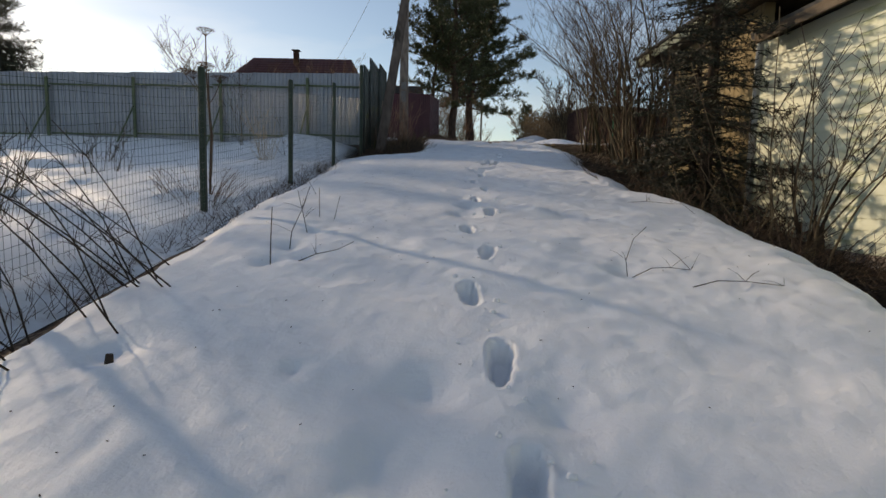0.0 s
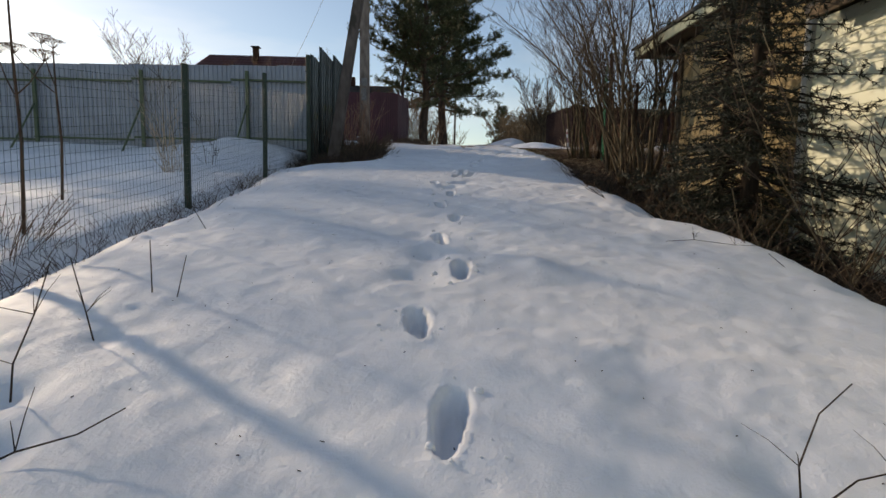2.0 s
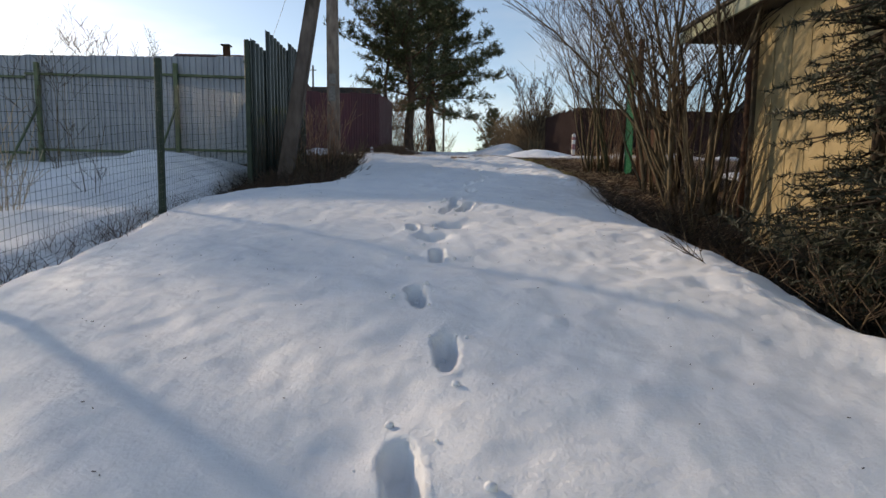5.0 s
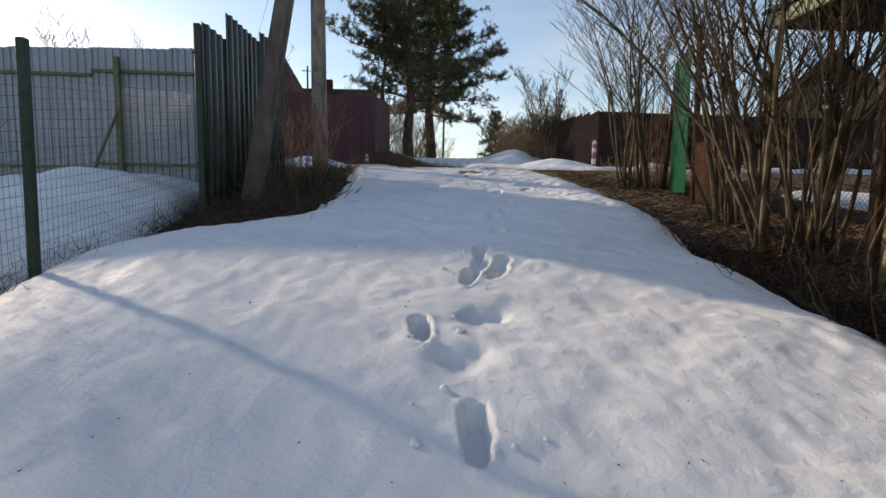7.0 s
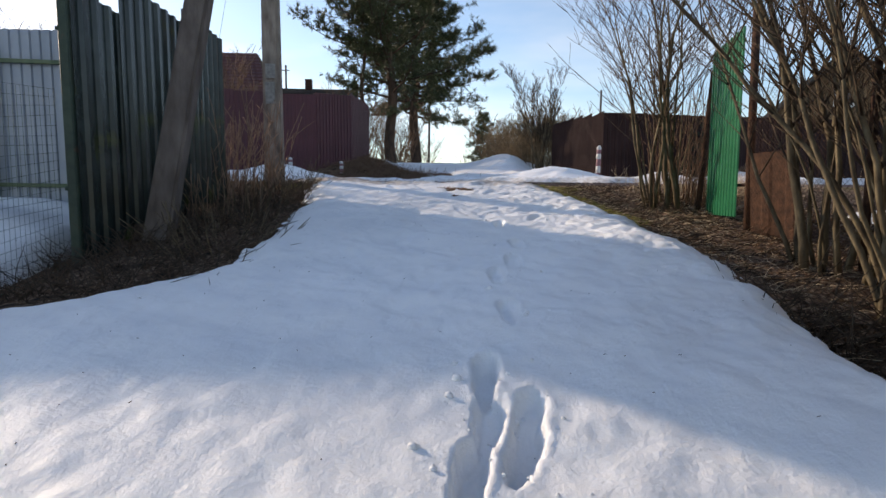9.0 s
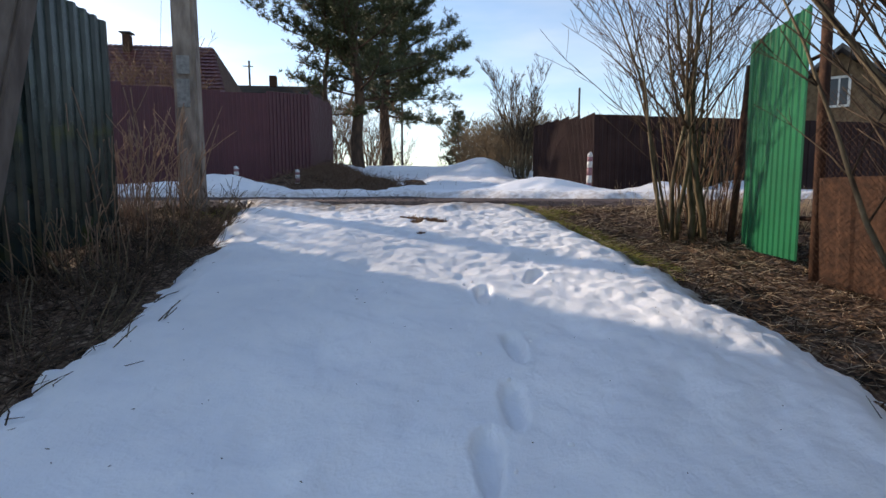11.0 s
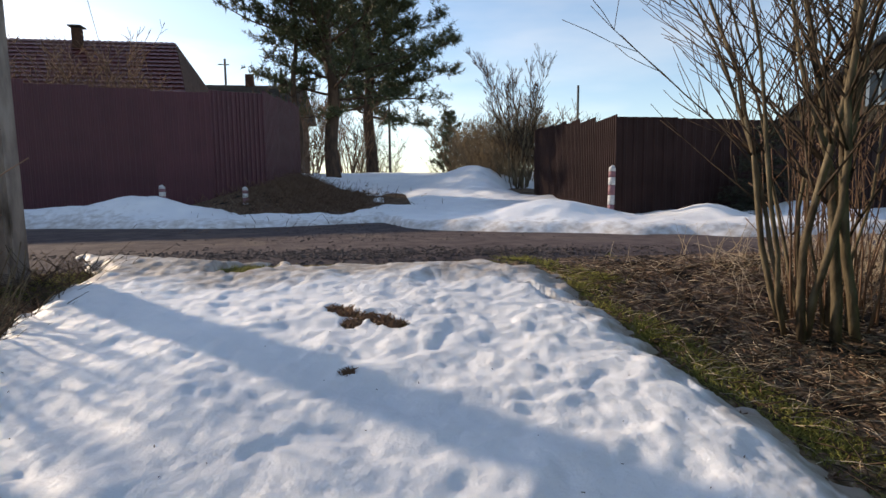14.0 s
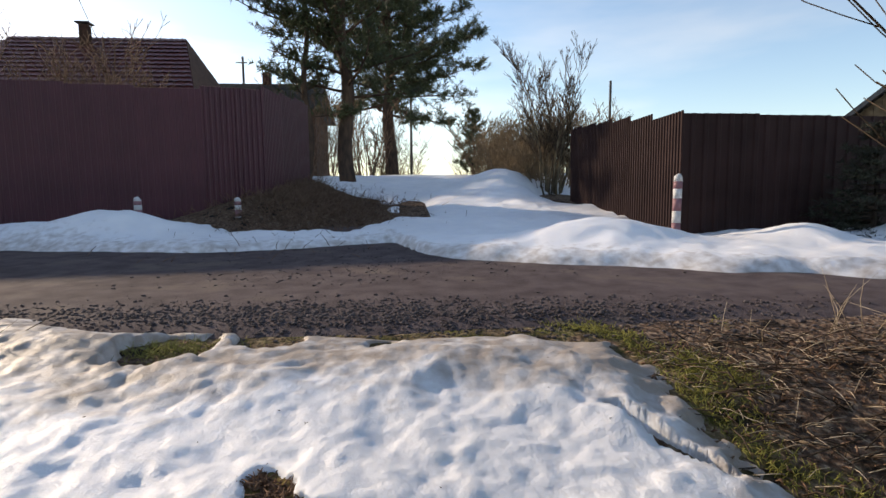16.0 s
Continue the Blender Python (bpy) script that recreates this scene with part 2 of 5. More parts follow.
def mesh_from_tubes(name, tubes, mat, smooth):
    groups = {}
    for t in tubes:
        groups.setdefault((len(t["points"]), t["sides"]), []).append(t)
    CO, LO, TO, base = [], [], [], 0
    for (n, s), ts in groups.items():
        P = np.array([[(p[0], p[1], p[2]) for p in t["points"]] for t in ts], float)
        R = np.array([t["radii"] for t in ts], float)
        D = np.empty_like(P)
        D[:, 1:-1] = P[:, 2:] - P[:, :-2]
        D[:, 0], D[:, -1] = P[:, 1] - P[:, 0], P[:, -1] - P[:, -2]
        D /= np.maximum(np.linalg.norm(D, axis=-1, keepdims=True), 1e-9)
        U = np.cross(D, np.array((0.31, 0.87, 0.38)))
        U /= np.maximum(np.linalg.norm(U, axis=-1, keepdims=True), 1e-6)
        W = np.cross(D, U)
        a = 2 * np.pi * np.arange(s) / s
        ring = P[:, :, None] + (U[:, :, None] * np.cos(a)[:, None] + W[:, :, None] * np.sin(a)[:, None]) * R[:, :, None, None]
        CO.append(ring.reshape(-1, 3))
        k = np.arange(s)
        k2 = (k + 1) % s
        i = np.arange(n - 1)[:, None] * s
        quads = np.stack([i + k, i + k2, i + s + k2, i + s + k], -1).reshape(-1, 4)
        off = base + np.arange(len(ts))[:, None, None] * (n * s)
        LO.append((quads[None] + off).reshape(-1))
        TO.append(np.full(len(ts) * len(quads), 4))
        caps = np.stack([k[::-1], (n - 1) * s + k])
        LO.append((caps[None] + off).reshape(-1))
        TO.append(np.full(len(ts) * 2, s))
        base += len(ts) * n * s
    totals = np.concatenate(TO)
    starts = np.concatenate([[0], np.cumsum(totals)[:-1]])
    return mesh_arrays(name, np.concatenate(CO), np.concatenate(LO), starts, totals, mat, smooth)


def mesh_from_tufts(name, tufts, mat):
    rs = np.random.RandomState(len(tufts))
    P = np.array([tuple(t["p"]) for t in tufts], float)
    D = np.array([tuple(t["d"]) for t in tufts], float)
    S = np.array([t["size"] for t in tufts], float)
    B = np.array([t["blades"] for t in tufts], int)
    WD = np.array([t["width"] for t in tufts], float)
    P, D, S, WD = P.repeat(B, 0), D.repeat(B, 0), S.repeat(B), WD.repeat(B)
    D /= np.maximum(np.linalg.norm(D, axis=1, keepdims=True), 1e-9)
    A = rs.normal(size=P.shape)
    A /= np.linalg.norm(A, axis=1, keepdims=True)
    W = D * 0.7 + A
    W /= np.maximum(np.linalg.norm(W, axis=1, keepdims=True), 1e-6)
    C = np.cross(W, rs.normal(size=P.shape))
    C *= (WD / np.maximum(np.linalg.norm(C, axis=1), 1e-6))[:, None]
    Q = P + D * (rs.uniform(-0.5, 0.3, len(P)) * S)[:, None]
    co = np.stack([Q - C, Q + C, Q + W * S[:, None]], 1).reshape(-1, 3)
    n = len(P)
    return mesh_arrays(name, co, np.arange(3 * n), np.arange(n) * 3, np.full(n, 3), mat)


def part(name, bm_or_mesh, mat, parent, label=""):
    if isinstance(bm_or_mesh, bpy.types.Mesh):
        me = bm_or_mesh
    else:
        me = bpy.data.meshes.new(name)
        bmesh.ops.recalc_face_normals(bm_or_mesh, faces=bm_or_mesh.faces)
        bm_or_mesh.to_mesh(me)
        bm_or_mesh.free()
        me.materials.append(mat)
    ob = new(name, me)
    ob.parent = parent
    if label:
        ob["label"] = label
    return ob


def thing(name, x, y, z, label, category, group="", kind="", rz=0.0):
    ob = new(name)
    ob.empty_display_size = 0.1
    ob.matrix_basis = pose(x, y, z, 0, 0, rz)
    return tagged(ob, label, category, group, kind)


def box(bm, x0, y0, z0, x1, y1, z1, bevel=0.0):
    r = bmesh.ops.create_cube(bm, size=1.0, matrix=Matrix.Translation(((x0 + x1) / 2, (y0 + y1) / 2, (z0 + z1) / 2)) @ Matrix.Diagonal((abs(x1 - x0), abs(y1 - y0), abs(z1 - z0), 1)))
    if bevel:
        es = list({e for v in r["verts"] for e in v.link_edges})
        bmesh.ops.bevel(bm, geom=es, offset=bevel, segments=1, affect="EDGES")
    return bm


def boxed(*a, bevel=0.004):
    return box(bmesh.new(), *a, bevel=bevel)


def tube(V, F, points, radii, sides=5):
    """Adds a tapered tube along points to the collection V."""
    V.append({"points": points, "radii": radii, "sides": sides})


def sheet_mesh(name, w, h, pitch, depth, mat, thick=0.003):
    """A profiled sheet, w along x from 0, h along z from 0, ribs along z; front towards -y."""
    pts = []
    n = max(1, round(w / pitch))
    p = w / n
    for i in range(n):
        x = i * p
        pts += [(x, 0), (x + p * 0.52, 0), (x + p * 0.62, -depth), (x + p * 0.90, -depth)]
    pts.append((w, 0))
    V, F = [], []
    m = len(pts)
    for z in (0, h):
        V += [(x, y, z) for x, y in pts]
        V += [(x, y + thick, z) for x, y in pts]
    o = 2 * m
    for i in range(m - 1):
        F.append((i, i + 1, o + i + 1, o + i))
        F.append((m + i + 1, m + i, o + m + i, o + m + i + 1))
        F.append((o + i, o + i + 1, o + m + i + 1, o + m + i))
        F.append((i + 1, i, m + i, m + i + 1))
    F.append((0, o, o + m, m))
    F.append((m - 1, 2 * m - 1, o + 2 * m - 1, o + m - 1))
    return mesh_from(name, V, F, mat)


# ---- ground form ----
PROFILE = [(-30, -4.0), (0, 0.14), (2, 0.46), (4, 0.79), (6, 1.05), (10, 1.63), (14.3, 2.33), (16.6, 2.66), (18.2, 2.86), (19.6, 2.90), (23.2, 2.96), (27, 3.35), (33, 4.05), (38, 4.38), (45, 4.55), (60, 4.2), (90, 2.5), (200, -1.0), (2500, -14.0)]
LEFT = [(-10, -2.05), (2.0, -1.98), (4.5, -2.02), (6, -2.22), (8.3, -2.2), (10.5, -2.3), (11.6, -2.32), (11.85, -1.95), (12.1, -1.58), (12.35, -1.24), (12.65, -0.92), (12.85, -0.64), (13.7, -0.6), (15.0, -0.55), (16.0, -0.62), (17.2, -0.82), (18.0, -0.8), (18.8, -1.4), (60, -1.4)]
RIGHT = [(-10, 2.6), (2.9, 2.75), (4, 2.95), (5, 2.98), (6, 3.3), (6.8, 3.08), (7.5, 2.82), (8.9, 2.95), (10, 2.85), (11.5, 2.80), (12.3, 3.28), (13.1, 3.38), (13.5, 3.28), (14.1, 3.16), (14.6, 3.24), (15.1, 3.24), (15.8, 3.18), (17.1, 3.06), (18, 3.05), (18.6, 2.3), (60, 2.2)]
FAR_EDGE = [(-30, 24.0), (-3.6, 22.9), (-1.0, 22.0), (0.6, 22.2), (1.77, 22.8), (2.1, 21.6), (2.4, 21.1), (3.4, 20.3), (4.8, 19.6), (5.8, 19.1), (9.0, 18.9), (30, 18.9)]


def interp(x, table):
    return np.interp(x, [a for a, _ in table], [b for _, b in table])


LATTICE = {}


def lattice(x, y, seed=0):
    """Smooth value noise in -1 to 1 on arrays."""
    if seed not in LATTICE:
        LATTICE[seed] = np.random.RandomState(seed).rand(257, 257) * 2 - 1
    g = LATTICE[seed]
    x, y = np.asarray(x, float) + 1000.37, np.asarray(y, float) + 1000.71
    xi, yi = np.floor(x).astype(int), np.floor(y).astype(int)
    fx, fy = x - xi, y - yi
    fx, fy = fx * fx * (3 - 2 * fx), fy * fy * (3 - 2 * fy)
    a, b = g[xi % 257, yi % 257], g[(xi + 1) % 257, yi % 257]
    c, d = g[xi % 257, (yi + 1) % 257], g[(xi + 1) % 257, (yi + 1) % 257]
    return (a * (1 - fx) + b * fx) * (1 - fy) + (c * (1 - fx) + d * fx) * fy


def fbm(x, y, scale, seed=0, octaves=4):
    s, amp, tot = 0, 1.0, 0
    for k in range(octaves):
        s = s + amp * lattice(np.asarray(x) * scale * 2 ** k, np.asarray(y) * scale * 2 ** k, seed + k)
        tot += amp
        amp *= 0.5
    return s / tot


def smooth(a, b, x):
    t = np.clip((np.asarray(x, float) - a) / (b - a), 0, 1)
    return t * t * (3 - 2 * t)


def ground_z(x, y, lane=True):
    """Bare earth, under the snow."""
    x, y = np.asarray(x, float), np.asarray(y, float)
    z = interp(y, PROFILE) - 0.10
    near = smooth(17.7, 16.2, y)
    if lane:
        z = z - 0.12 * smooth(0.15, 0.5, x - interp(y, LEFT)) * smooth(0.15, 0.5, interp(y, RIGHT) - x) * smooth(15.8, 14.8, y)
    ditch = smooth(2.6, 3.7, x) * smooth(7.0, 4.6, x) * 0.55 * smooth(13.2, 11.4, y)
    yard = smooth(2.7, 4.0, x) * 0.16 * smooth(11.4, 13.2, y)
    garden = smooth(-1.7, -2.4, x) * 0.14
    corner = smooth(-0.4, -1.4, x) * smooth(-3.6, -2.6, x) * 0.10 * smooth(12.0, 13.0, y)
    z = z - near * (ditch + yard + garden + corner) + 0.02 * fbm(x, y, 1.3, 5) * smooth(18.4, 17.8, y) + 0.25 * fbm(x, y, 0.08, 9) * smooth(30, 60, y)
    z = z + 0.45 * smooth(23.4, 26.5, y) * smooth(1.2, -0.4, x) * smooth(-3.0, -0.9, x) * smooth(33, 29, y)
    return z


def grid_object(name, xs, ys, zfun, mat, label, category, keep=None, attributes=(), smooth_shade=True):
    X, Y = np.meshgrid(xs, ys)
    Z = zfun(X, Y)
    nx, ny = len(xs), len(ys)
    idx = np.arange(nx * ny).reshape(ny, nx)
    quads = np.stack([idx[:-1, :-1], idx[:-1, 1:], idx[1:, 1:], idx[1:, :-1]], -1).reshape(-1, 4)
    co = np.stack([X, Y, Z], -1).reshape(-1, 3)
    att = [(n, f(X, Y).reshape(-1)) for n, f in attributes]
    if keep is not None:
        ok = keep(X, Y).reshape(-1)
        quads = quads[ok[quads].any(1)]
        used = np.unique(quads)
        remap = np.zeros(len(co), int)
        remap[used] = np.arange(len(used))
        quads, co = remap[quads], co[used]
        att = [(n, a[used]) for n, a in att]
    me = bpy.data.meshes.new(name)
    me.vertices.add(len(co))
    me.vertices.foreach_set("co", co.ravel())
    me.loops.add(quads.size)
    me.loops.foreach_set("vertex_index", quads.ravel())
    me.polygons.add(len(quads))
    me.polygons.foreach_set("loop_start", np.arange(len(quads)) * 4)
    me.polygons.foreach_set("loop_total", np.full(len(quads), 4))
    if smooth_shade:
        me.polygons.foreach_set("use_smooth", np.ones(len(quads), bool))
    for n, a in att:
        me.attributes.new(n, "FLOAT", "POINT").data.foreach_set("value", a.astype(np.float32))
    me.materials.append(mat)
    me.update()
    me.validate()
    return tagged(new(name, me), label, category, kind="structure")


def steps(*spans):
    """Grid lines: (start, end, step) one after another."""
    out = []
    for a, b, s in spans:
        out += list(np.linspace(a, b, max(2, round((b - a) / s)), endpoint=False))
    return np.array(out + [spans[-1][1]])


def moss(x, y):
    d = x - interp(y, RIGHT)
    strip = 1.05 * smooth(0.75, 0.05, d) * smooth(-0.4, -0.2, d) * smooth(14.0, 15.6, y) * smooth(18.6, 18.2, y) * (0.55 + 0.8 * fbm(x, y, 1.9, 21))
    verge = smooth(17.0, 17.9, y) * smooth(19.0, 18.4, y) * (0.25 + 0.5 * fbm(x, y, 1.1, 22))
    pole = np.exp(-((x + 1.0) ** 2 + (y - 17.9) ** 2) / 0.25)
    return np.clip(np.maximum(np.maximum(strip, verge * 0.9), pole), 0, 1)


grid_object("ground", steps((-2500, -300, 400), (-300, -40, 40), (-40, -8, 1.0), (-8, 14, 0.1), (14, 40, 1.0), (40, 300, 40), (300, 2500, 400)),
            steps((-300, -30, 60), (-30, 0, 1.0), (0, 30, 0.1), (30, 60, 0.8), (60, 200, 10), (200, 2500, 300)), ground_z,
            SOIL, "dark wet soil with dead leaves and moss", "ground", attributes=[("moss", moss)])


# asphalt road across the walk
def road_z(x, y):
    return interp(y, PROFILE) - 0.055 + 0.012 * fbm(x, y, 0.9, 31) - 0.09 * smooth(18.55, 18.0, y + 0.12 * fbm(x, y, 1.5, 33))


grid_object("road", steps((-60, -12, 2.0), (-12, 14, 0.12), (14, 60, 2.0)), steps((17.75, 24.6, 0.12)), road_z, ASPHALT,
            "worn brownish asphalt village road", "road")

# ---- snow ----
FEET = [(0.30, 1.39, -8, 1), (0.29, 2.14, -6, 1), (0.19, 2.91, 4, 1), (0.35, 3.73, -8, 1), (0.24, 4.55, 5, 1), (0.50, 5.40, -3, 1), (0.40, 6.30, 6, 1),
        (0.57, 7.10, -3, 1), (0.46, 7.78, 6, 1), (0.61, 8.70, -4, 1), (0.44, 9.55, 2, 1), (0.78, 10.43, -16, 1), (0.98, 10.57, -23, 0.9), (0.93, 11.04, -11, 0.9),
        (1.18, 11.75, -5, 0.55), (1.24, 12.42, -8, 0.5), (1.42, 12.75, -8, 0.4), (1.57, 13.28, -5, 0.45), (1.57, 14.06, -10, 0.6),
        (2.03, 14.45, -30, 0.4), (0.89, 10.73, -16, 0.55), (1.03, 10.73, -23, 0.6)]
DIPS = [(0.60, 9.22, 0.09, 0.045), (0.70, 9.27, 0.06, 0.03), (0.74, 9.75, 0.08, 0.045), (0.86, 9.78, 0.06, 0.04), (0.3, 9.45, 0.06, 0.02), (-0.11, 1.48, 0.16, 0.05), (0.0, 1.95, 0.13, 0.05), (0.49, 1.78, 0.13, 0.05), (0.31, 5.80, 0.14, 0.05), (0.26, 5.36, 0.16, 0.06), (0.22, 6.45, 0.13, 0.03),
        (0.35, 7.25, 0.12, 0.03), (-1.35, 6.9, 0.2, 0.05), (-1.7, 6.85, 0.15, 0.04), (1.25, 3.42, 0.12, 0.05), (1.10, 3.9, 0.15, 0.03), (1.0, 5.5, 0.1, -0.03),
        (-0.55, 2.05, 0.05, 0.03), (-1.13, 3.5, 0.10, 0.06), (-1.1, 3.9, 0.10, 0.05), (-1.37, 2.2, 0.12, 0.06), (-1.05, 4.35, 0.08, 0.03), (-0.9, 3.6, 0.10, 0.04), (0.35, 8.1, 0.12, 0.03),
        (2.2, 8.0, 0.08, 0.03), (1.6, 8.6, 0.07, 0.02), (2.3, 6.9, 0.1, 0.03), (1.1, 7.4, 0.06, -0.02), (1.9, 5.2, 0.2, -0.03), (-0.2, 7.0, 0.1, 0.02),
        (0.2, 12.9, 0.16, 0.025), (0.55, 13.4, 0.13, 0.03), (0.45, 12.55, 0.15, 0.025), (0.9, 13.75, 0.12, 0.03), (1.0, 12.7, 0.1, 0.02), (2.2, 12.8, 0.13, 0.025), (-0.2, 13.2, 0.12, 0.02), (1.95, 13.5, 0.11, 0.03),
        (0.6, 11.9, 0.12, 0.02), (0.75, 12.3, 0.10, 0.02), (1.9, 11.6, 0.10, 0.015), (0.3, 11.5, 0.13, 0.015), (1.15, 13.1, 0.10, 0.025), (0.75, 14.3, 0.13, 0.035), (0.82, 14.75, 0.11, 0.03)]
BARE = [(1.22, 16.78, 0.05, 0.08), (1.27, 16.71, 0.062, 0.08), (1.33, 16.60, 0.058, 0.10), (1.34, 16.46, 0.055, 0.07), (1.44, 16.54, 0.055, 0.07), (1.53, 16.46, 0.06, 0.06), (1.60, 16.38, 0.055, 0.09), (1.34, 15.83, 0.03, 0.03), (0.42, 18.05, 0.28, 0.07), (0.95, 18.20, 0.20, 0.05), (1.62, 18.0, 0.10, 0.07)]


def snow_depth(x, y):
    """Thickness of the snow on the lane; negative where the ground is bare."""
    wob = 0.11 * fbm(x, y, 1.1, 41) + 0.07 * fbm(x, y, 4.0, 42) + 0.11 * smooth(11, 13, y) * fbm(x, y, 7.0, 44)
    wl_ = x - interp(y, LEFT) + wob
    wr_ = interp(y, RIGHT) - x + wob * 1.2
    wn_ = (18.55 - 0.16 * x + 0.35 * smooth(0.0, -1.0, x)) - y + 0.12 * fbm(x, y, 1.6, 43)
    thick = 0.21 - 0.09 * smooth(11, 17.5, y)
    round_l, round_r = 0.30, 0.42
    e = np.minimum(np.minimum(smooth(-0.05, round_l, wl_), smooth(-0.05, round_r, wr_)), smooth(-0.03, 0.55, wn_))
    d = thick * (1.35 * np.sqrt(np.clip(e, 0, 1)) - 0.35) - 0.06 * (1 - smooth(0, 0.04, e))
    return d


def melt(x, y, spots=None):
    """Depth of the places where the snow has melted through, and of the crack near its edge."""
    hole = 0 * x
    for fx, fy, r0, k in spots or BARE:
        r = np.sqrt((x - fx) ** 2 + (y - fy) ** 2) / r0 + 0.22 * lattice(x * 9, y * 9, 62) + 0.12 * lattice(x * 23, y * 23, 63)
        hole = np.maximum(hole, (0.085 + 0.6 * k) * smooth(1.2, 0.8, r))
    if spots is None:
        f = np.clip(((x - 2.63) * 0.24 - (y - 17.15) * 0.42) / 0.234, 0, 1)
        off = np.hypot(x - 2.63 - 0.24 * f, y - 17.15 + 0.42 * f) + 0.015 * lattice(x * 11, y * 11, 68)
        hole = np.maximum(hole, 0.22 * smooth(0.055, 0.025, off))
    return hole


def snow_z(x, y):
    d = snow_depth(x, y)
    bumps = 0.030 * fbm(x, y, 0.9, 51, 3) + 0.017 * fbm(x, y, 4.5, 52, 3) + 0.003 * lattice(x * 14, y * 13, 56) + 0.0012 * lattice(x * 31, y * 29, 57)
    rough = smooth(13.0, 15.5, y) + 0.7 * smooth(1.6, 2.6, x) * smooth(10, 12, y)
    xw, yw = x + 0.10 * fbm(x, y, 2.3, 66, 2), y + 0.10 * fbm(x, y, 2.3, 67, 2)
    thaw = 0.040 * fbm(xw + 0.3 * yw, 1.25 * yw, 3.3, 53, 4) + 0.022 * (np.abs(fbm(xw, yw - 0.4 * xw, 5.6, 58, 3)) - 0.2) + 0.005 * lattice(x * 27 + 2 * y, y * 24, 64)
    bumps = bumps + np.clip(rough, 0, 1.1) * 0.8 * thaw
    thick = 0.21 - 0.09 * smooth(11, 17.5, y)
    far = smooth(12.0, 13.0, y)
    under = ground_z(np.clip(x, -1.65 - 1.2 * far, 2.55 + 1.4 * far), y, False)
    z = under + 0.11 * d / thick - 0.01 + bumps * smooth(-0.02, 0.10, d)
    z = z - 0.13 * smooth(2.75, 3.35, x) * (1 - far) - 0.06 * smooth(-1.2, -2.1, x) * (1 - far)
    pressed = 0 * x
    for fx, fy, turn, k in FEET:
        c, s = math.cos(radians(turn)), math.sin(radians(turn))
        u, v = (x - fx) * c + (y - fy) * s, -(x - fx) * s + (y - fy) * c
        w = 0.046 + 0.011 * np.clip(v / 0.15, -1, 1)
        r = ((np.abs(u) / w) ** 2.3 + (np.abs(v) / 0.175) ** 2.7) ** (1 / 2.3) + 0.08 * lattice(x * 17, y * 15, 61)
        pressed = np.maximum(pressed, 0.14 * min(k, 1) * smooth(1.15, 0.88, r) * (0.85 - 0.15 * np.clip(v / 0.17, -1, 1)))
        z = z + 0.006 * k * np.exp(-((r - 1.35) / 0.22) ** 2) * (1 + lattice(x * 30, y * 30, 65))
    z = z - pressed
    for fx, fy, r0, k in DIPS:
        z = z - k * np.exp(-((x - fx) ** 2 + 0.6 * (y - fy) ** 2) / (r0 * r0))
    return z - melt(x, y)


def snow_dirt(x, y):
    d = snow_depth(x, y)
    near = smooth(16.9, 17.9, y + 0.35 * fbm(x, y, 1.5, 71)) * 0.75
    right = smooth(0.55, 0.0, interp(y, RIGHT) - x) * smooth(12.5, 15, y) * 0.8
    edge = smooth(0.06, 0.0, d) * 0.25
    return np.clip(near + right + edge, 0, 1)


grid_object("snow_lane", steps((-2.45, 3.5, 0.019)), steps((-6, 0.6, 0.12), (0.6, 18.9, 0.021)), snow_z, SNOW,
            "old crusted snow with boot prints on a sloping lane", "snow", keep=lambda x, y: snow_depth(x, y) > -0.05, attributes=[("dirt", snow_dirt)])


def patch_z(x, y):
    return snow_z(x, y) + melt(x, y) - 0.022 + 0.014 * fbm(x, y, 26.0, 69, 3)


grid_object("thawed_patch", steps((1.12, 1.76, 0.012)), steps((15.9, 16.88, 0.012)), patch_z, MOULD, "brown leaf mould where the snow has melted through", "ground",
            keep=lambda x, y: melt(x, y, BARE[:8]) > 0.03, attributes=[("moss", lambda x, y: 0.3 + 0.4 * fbm(x, y, 7.0, 70))])


def garden_z(x, y):
    d = 0.21 * smooth(-2.05, -2.55, x + 0.12 * fbm(x, y, 1.0, 81)) - 0.05
    heap = 0.26 * np.exp(-((x + 3.7) ** 2 / 1.1 + (y - 13.9) ** 2 / 0.8))
    furrow = 0.17 * fbm(x * 0.5, y * 1.7, 0.9, 82, 3) + 0.10 * fbm(x, y, 0.35, 83, 2) + 0.018 * fbm(x, y, 4.0, 84)
    cut = smooth(12.7, 13.3, y) * smooth(-2.55, -2.3, x) * 0.5
    return ground_z(x, y) + 0.02 + d - cut + heap + furrow * smooth(-2.3, -3.2, x)


grid_object("snow_garden", steps((-40, -12, 0.5), (-12, -2.0, 0.07)), steps((-8, 1, 0.3), (1, 15.9, 0.07)), garden_z, SNOW,
            "wavy melting snow over a garden plot", "snow", keep=lambda x, y: x < -2.05, attributes=[("dirt", lambda x, y: smooth(-2.9, -2.3, x) * 0.3)])


